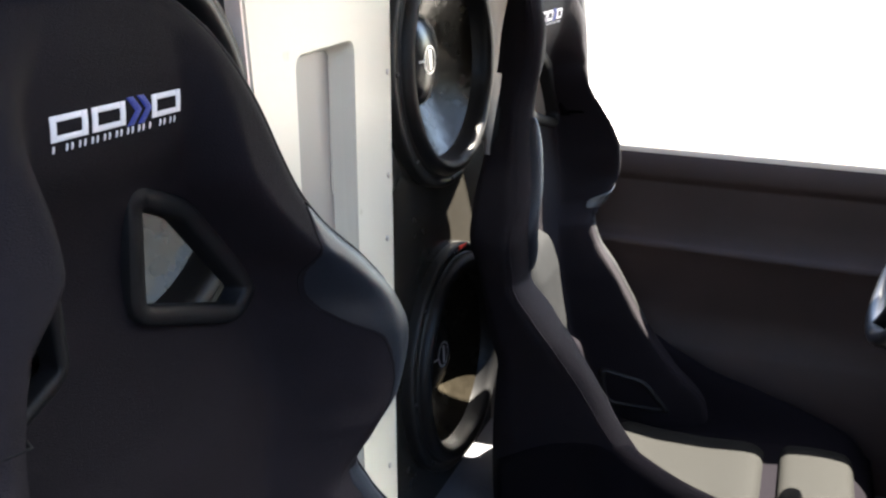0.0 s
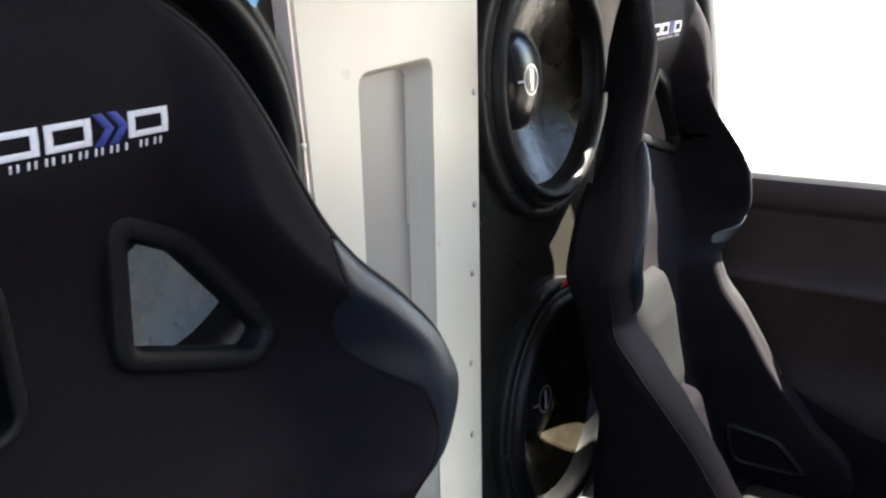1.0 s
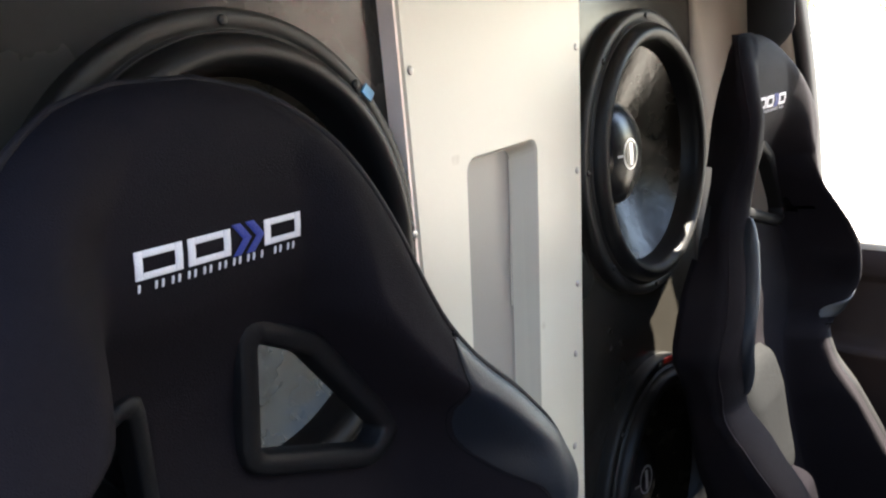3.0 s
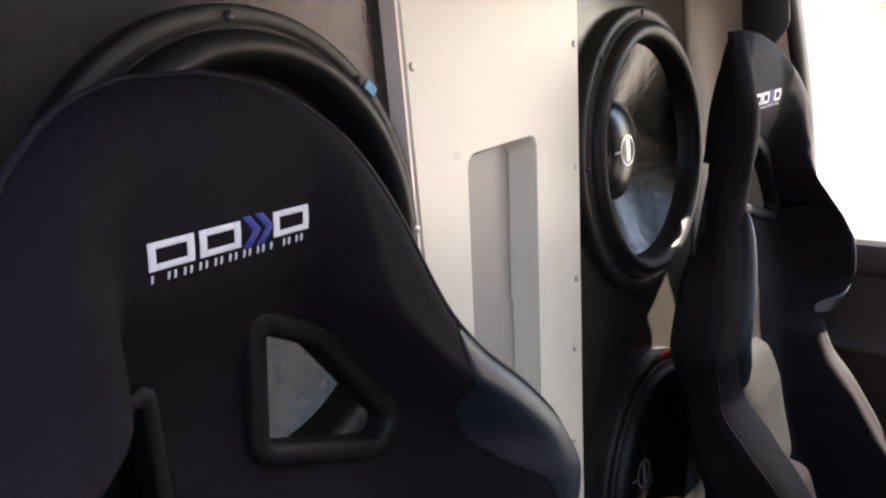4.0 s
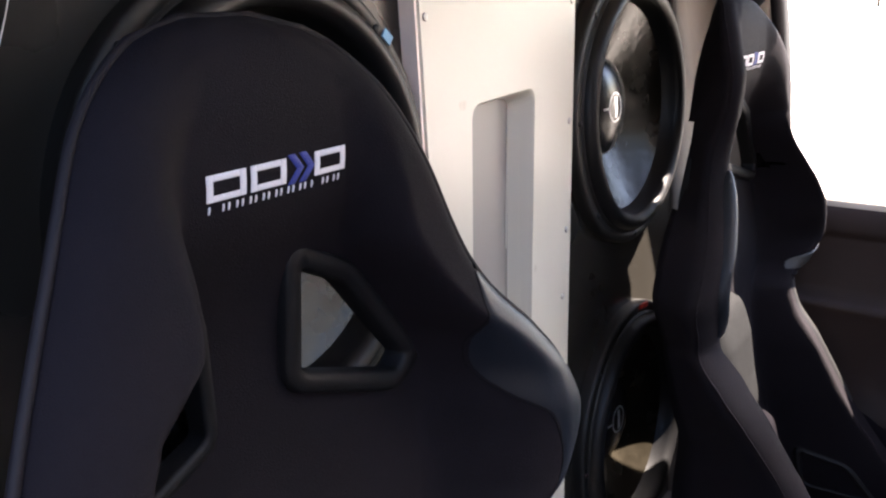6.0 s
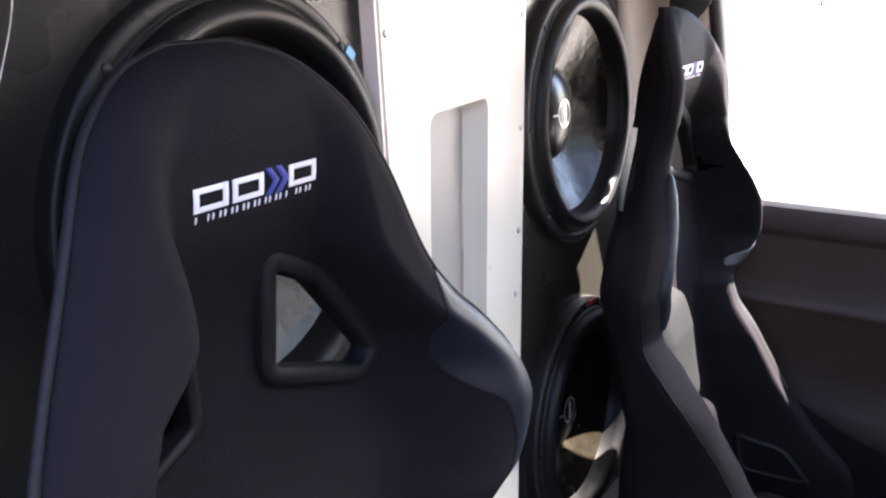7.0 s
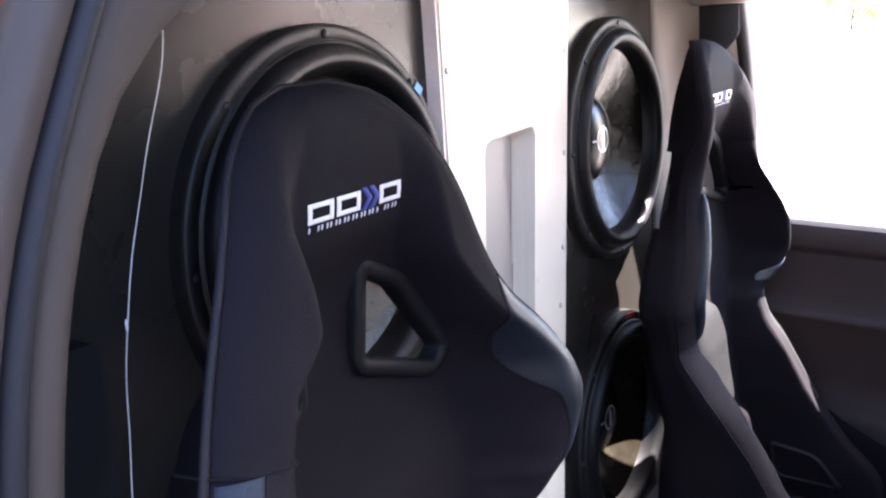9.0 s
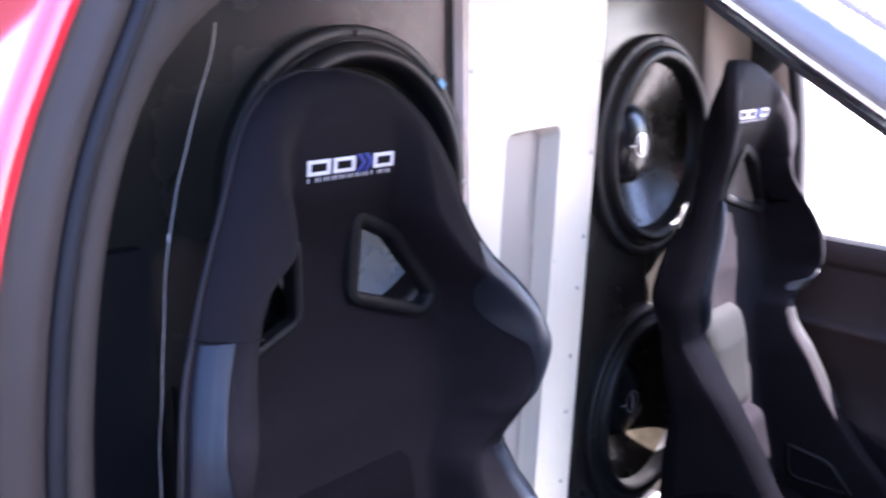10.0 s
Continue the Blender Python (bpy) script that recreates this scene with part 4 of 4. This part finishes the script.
for sign in (-1, 1):
    rail = thing("roof_rail", 0.3, MID + sign * 0.76, 1.58, "roof rail and windshield post with tan trim and dark seal", "pillar", kind="structure")
    pts = [Vector(p) for p in rail_points(sign)]
    fine = []
    for i in range(len(pts) - 1):
        fine += [pts[i].lerp(pts[i + 1], k / 4) for k in range(4)]
    fine.append(pts[-1])
    def sweep(prof):
        rows = []
        for p in fine:
            rows.append([(p.x + a * 0.35, p.y + sign * b, p.z + a) for a, b in prof])
        return loft(rows)
    under(part("inner_trim", sweep([(0.0, -0.045), (-0.012, -0.03), (-0.006, -0.012), (0.03, -0.015), (0.035, -0.05)]), TAN), rail)
    under(part("weather_seal", sweep([(-0.006, -0.013), (-0.014, -0.004), (-0.008, 0.006), (0.006, 0.006), (0.008, -0.012)]), SEAL), rail)
    under(part("bright_strip", sweep([(-0.004, 0.006), (-0.008, 0.010), (-0.003, 0.014), (0.004, 0.012)]), CHROME, None, "thin bright strip"), rail)
    under(part("outer_skin", sweep([(-0.002, 0.014), (0.003, 0.022), (0.016, 0.022), (0.022, 0.010), (0.012, 0.0), (0.004, 0.008)]), POST), rail)

rows = []
for k in range(13):
    s = -1 + 2 * k / 12
    row = []
    for x, z, w in ((0.545, 1.715, 0.70), (0.63, 1.648, 0.745), (0.80, 1.535, 0.80), (1.0, 1.41, 0.85), (1.25, 1.22, 0.91), (1.54, 1.0, 0.95)):
        bow = 0.06 * (1 - s * s)
        row.append((x + bow, MID + s * w, z + bow * 0.3))
    rows.append(row)
glass = tagged(part("windshield", loft(rows, False), GLASS_SHINE), "windshield reflecting the sky, its glass darkened to cut light", "windshield", kind="structure")

# the near door, standing open ahead of the opening
near_door = thing("door_2", 1.38, MID - 1.0, 0.24, "front car door standing wide open, dark trim inside", "car door", kind="structure")
DH, DA = Vector((1.38, MID - 1.0, 0)), radians(-66)
def door_at(u, out, z):
    d = Vector((math.cos(DA), math.sin(DA), 0))
    return DH + d * u + Vector((-d.y, d.x, 0)) * out * -1 + Vector((0, 0, z))
def door_sheet(prof, u0=0.0, u1=1.12, n=20):
    return loft([[door_at(u0 + (u1 - u0) * i / n, o, z)[:] for o, z in prof] for i in range(n + 1)], True)
under(part("inner_panel", door_sheet([(0.0, 0.26), (0.05, 0.30), (0.045, 0.55), (0.07, 0.62), (0.075, 0.76), (0.03, 0.80), (0.02, 1.0), (0.0, 1.02)]), DOORTRIM), near_door)
under(part("outer_skin", door_sheet([(-0.003, 0.26), (-0.003, 1.02), (-0.06, 1.02), (-0.09, 0.8), (-0.08, 0.26)]), RED), near_door)
fp = [door_at(0.02, -0.02, 1.02)] + [door_at(0.02 + 1.05 * t, -0.02 + 0.1 * smooth01(t), 1.02 + 0.52 * smooth01(t * 1.35)) for t in [k / 14 for k in range(1, 15)]] + [door_at(1.10, 0.02, 1.3), door_at(1.11, -0.02, 1.02)]
under(part("window_frame", tube(fp, 0.018, 8), SEAL), near_door)

# body behind the near pillar and under the door
side = thing("body_side", 0, near_y(0.8), 0.2, "red painted car body behind the door", "car body", kind="structure")
rows = []
for i in range(30):
    z = 0.22 + 1.60 * i / 29
    rows.append([(x, MID - half(z) - 0.087 - 0.01 * math.sin((z - 0.2) * 2), z) for x in (-1.6, -1.0, -0.5, -0.31)])
under(part("quarter_panel", loft(rows, False), RED, None, "red quarter panel"), side)
under(part("door_sill", box(0.1, 1.5, MID - 1.05, MID - 0.97, 0.18, 0.30, 0.02), JAMB), side)
far_rows = [[(x, 2 * MID - y, z) for x, y, z in row] for row in rows]
tagged(part("body_far", loft(far_rows, False), RED), "red painted far body side", "car body", kind="structure")
tail = [[(-1.6 + 0.08 * max(0.0, z - 1.0), MID + q * (half(z) + 0.087), z) for q in (-1, -0.5, 0, 0.5, 1)] for z in [0.22 + 1.60 * i / 24 for i in range(25)]]
tagged(part("body_tail", loft(tail, False), RED), "red painted tail panel closing the car body", "car body", kind="structure")
tagged(part("hood", box(1.6, 2.6, MID - 0.9, MID + 0.9, 0.6, 0.93, 0.06, 3), RED), "red painted hood", "hood", kind="structure")


# ---- distance: a line of trees ----
def tree(x, y, h, seed):
    rng = random.Random(seed)
    t = thing("tree", x, y, 0, "leafy green tree standing far off in the sun", "tree", "far trees")
    limbs = bmesh.new()
    tips = []
    trunk = [(rng.uniform(-.1, .1) * k, rng.uniform(-.1, .1) * k, h * 0.3 * k / 5) for k in range(6)]
    pieces = [(trunk, 0.18)]
    for k in range(9):
        a = k * 2.4 + rng.uniform(-.3, .3)
        base = Vector(trunk[3 + k % 3])
        end = base + Vector((math.cos(a) * h * 0.28, math.sin(a) * h * 0.28, h * rng.uniform(-0.05, 0.45)))
        pieces.append(([base, base.lerp(end, 0.5) + Vector((0, 0, 0.15)), end], 0.07))
        tips += [end, base.lerp(end, 0.6)]
    for pts, r in pieces:
        b = tube(pts, lambda u, r=r: r * (1 - 0.75 * u), 7)
        me = bpy.data.meshes.new("limb")
        b.to_mesh(me)
        b.free()
        limbs.from_mesh(me)
        bpy.data.meshes.remove(me)
    part("trunk", limbs, BARK, t)
    verts, faces = [], []
    for tip in tips:
        for _ in range(130):
            c = tip + Vector((rng.gauss(0, h * 0.09), rng.gauss(0, h * 0.09), rng.gauss(0, h * 0.07)))
            a = Euler((rng.uniform(0, 6), rng.uniform(0, 6), rng.uniform(0, 6))).to_matrix()
            s = rng.uniform(0.14, 0.26)
            n0 = len(verts)
            verts += [c + a @ Vector(p) * s for p in ((-1, 0, 0), (0, -.5, 0.1), (1, 0, 0), (0, .5, 0.1))]
            faces.append((n0, n0 + 1, n0 + 2, n0 + 3))
    me = bpy.data.meshes.new("crown")
    me.from_pydata(verts, [], faces)
    me.materials.append(LEAF)
    crown = new("crown", me)
    crown.parent = t
    return t


for k in range(7):
    tree(-24 + k * 9.4 + 2 * (k % 2), 84 + 5 * (k % 3), 7.0 + (k * 7 % 4) * 0.8, k)

# ---- from plan units to metres ----
for me in {ob.data for ob in scene.objects if ob.type == "MESH"}:
    me.transform(Matrix.Scale(UNIT, 4))
for ob in scene.objects:
    if ob not in (cam, sun):
        ob.location = ob.location * UNIT
        ob.matrix_parent_inverse = Matrix.Translation(ob.matrix_parent_inverse.translation * UNIT)
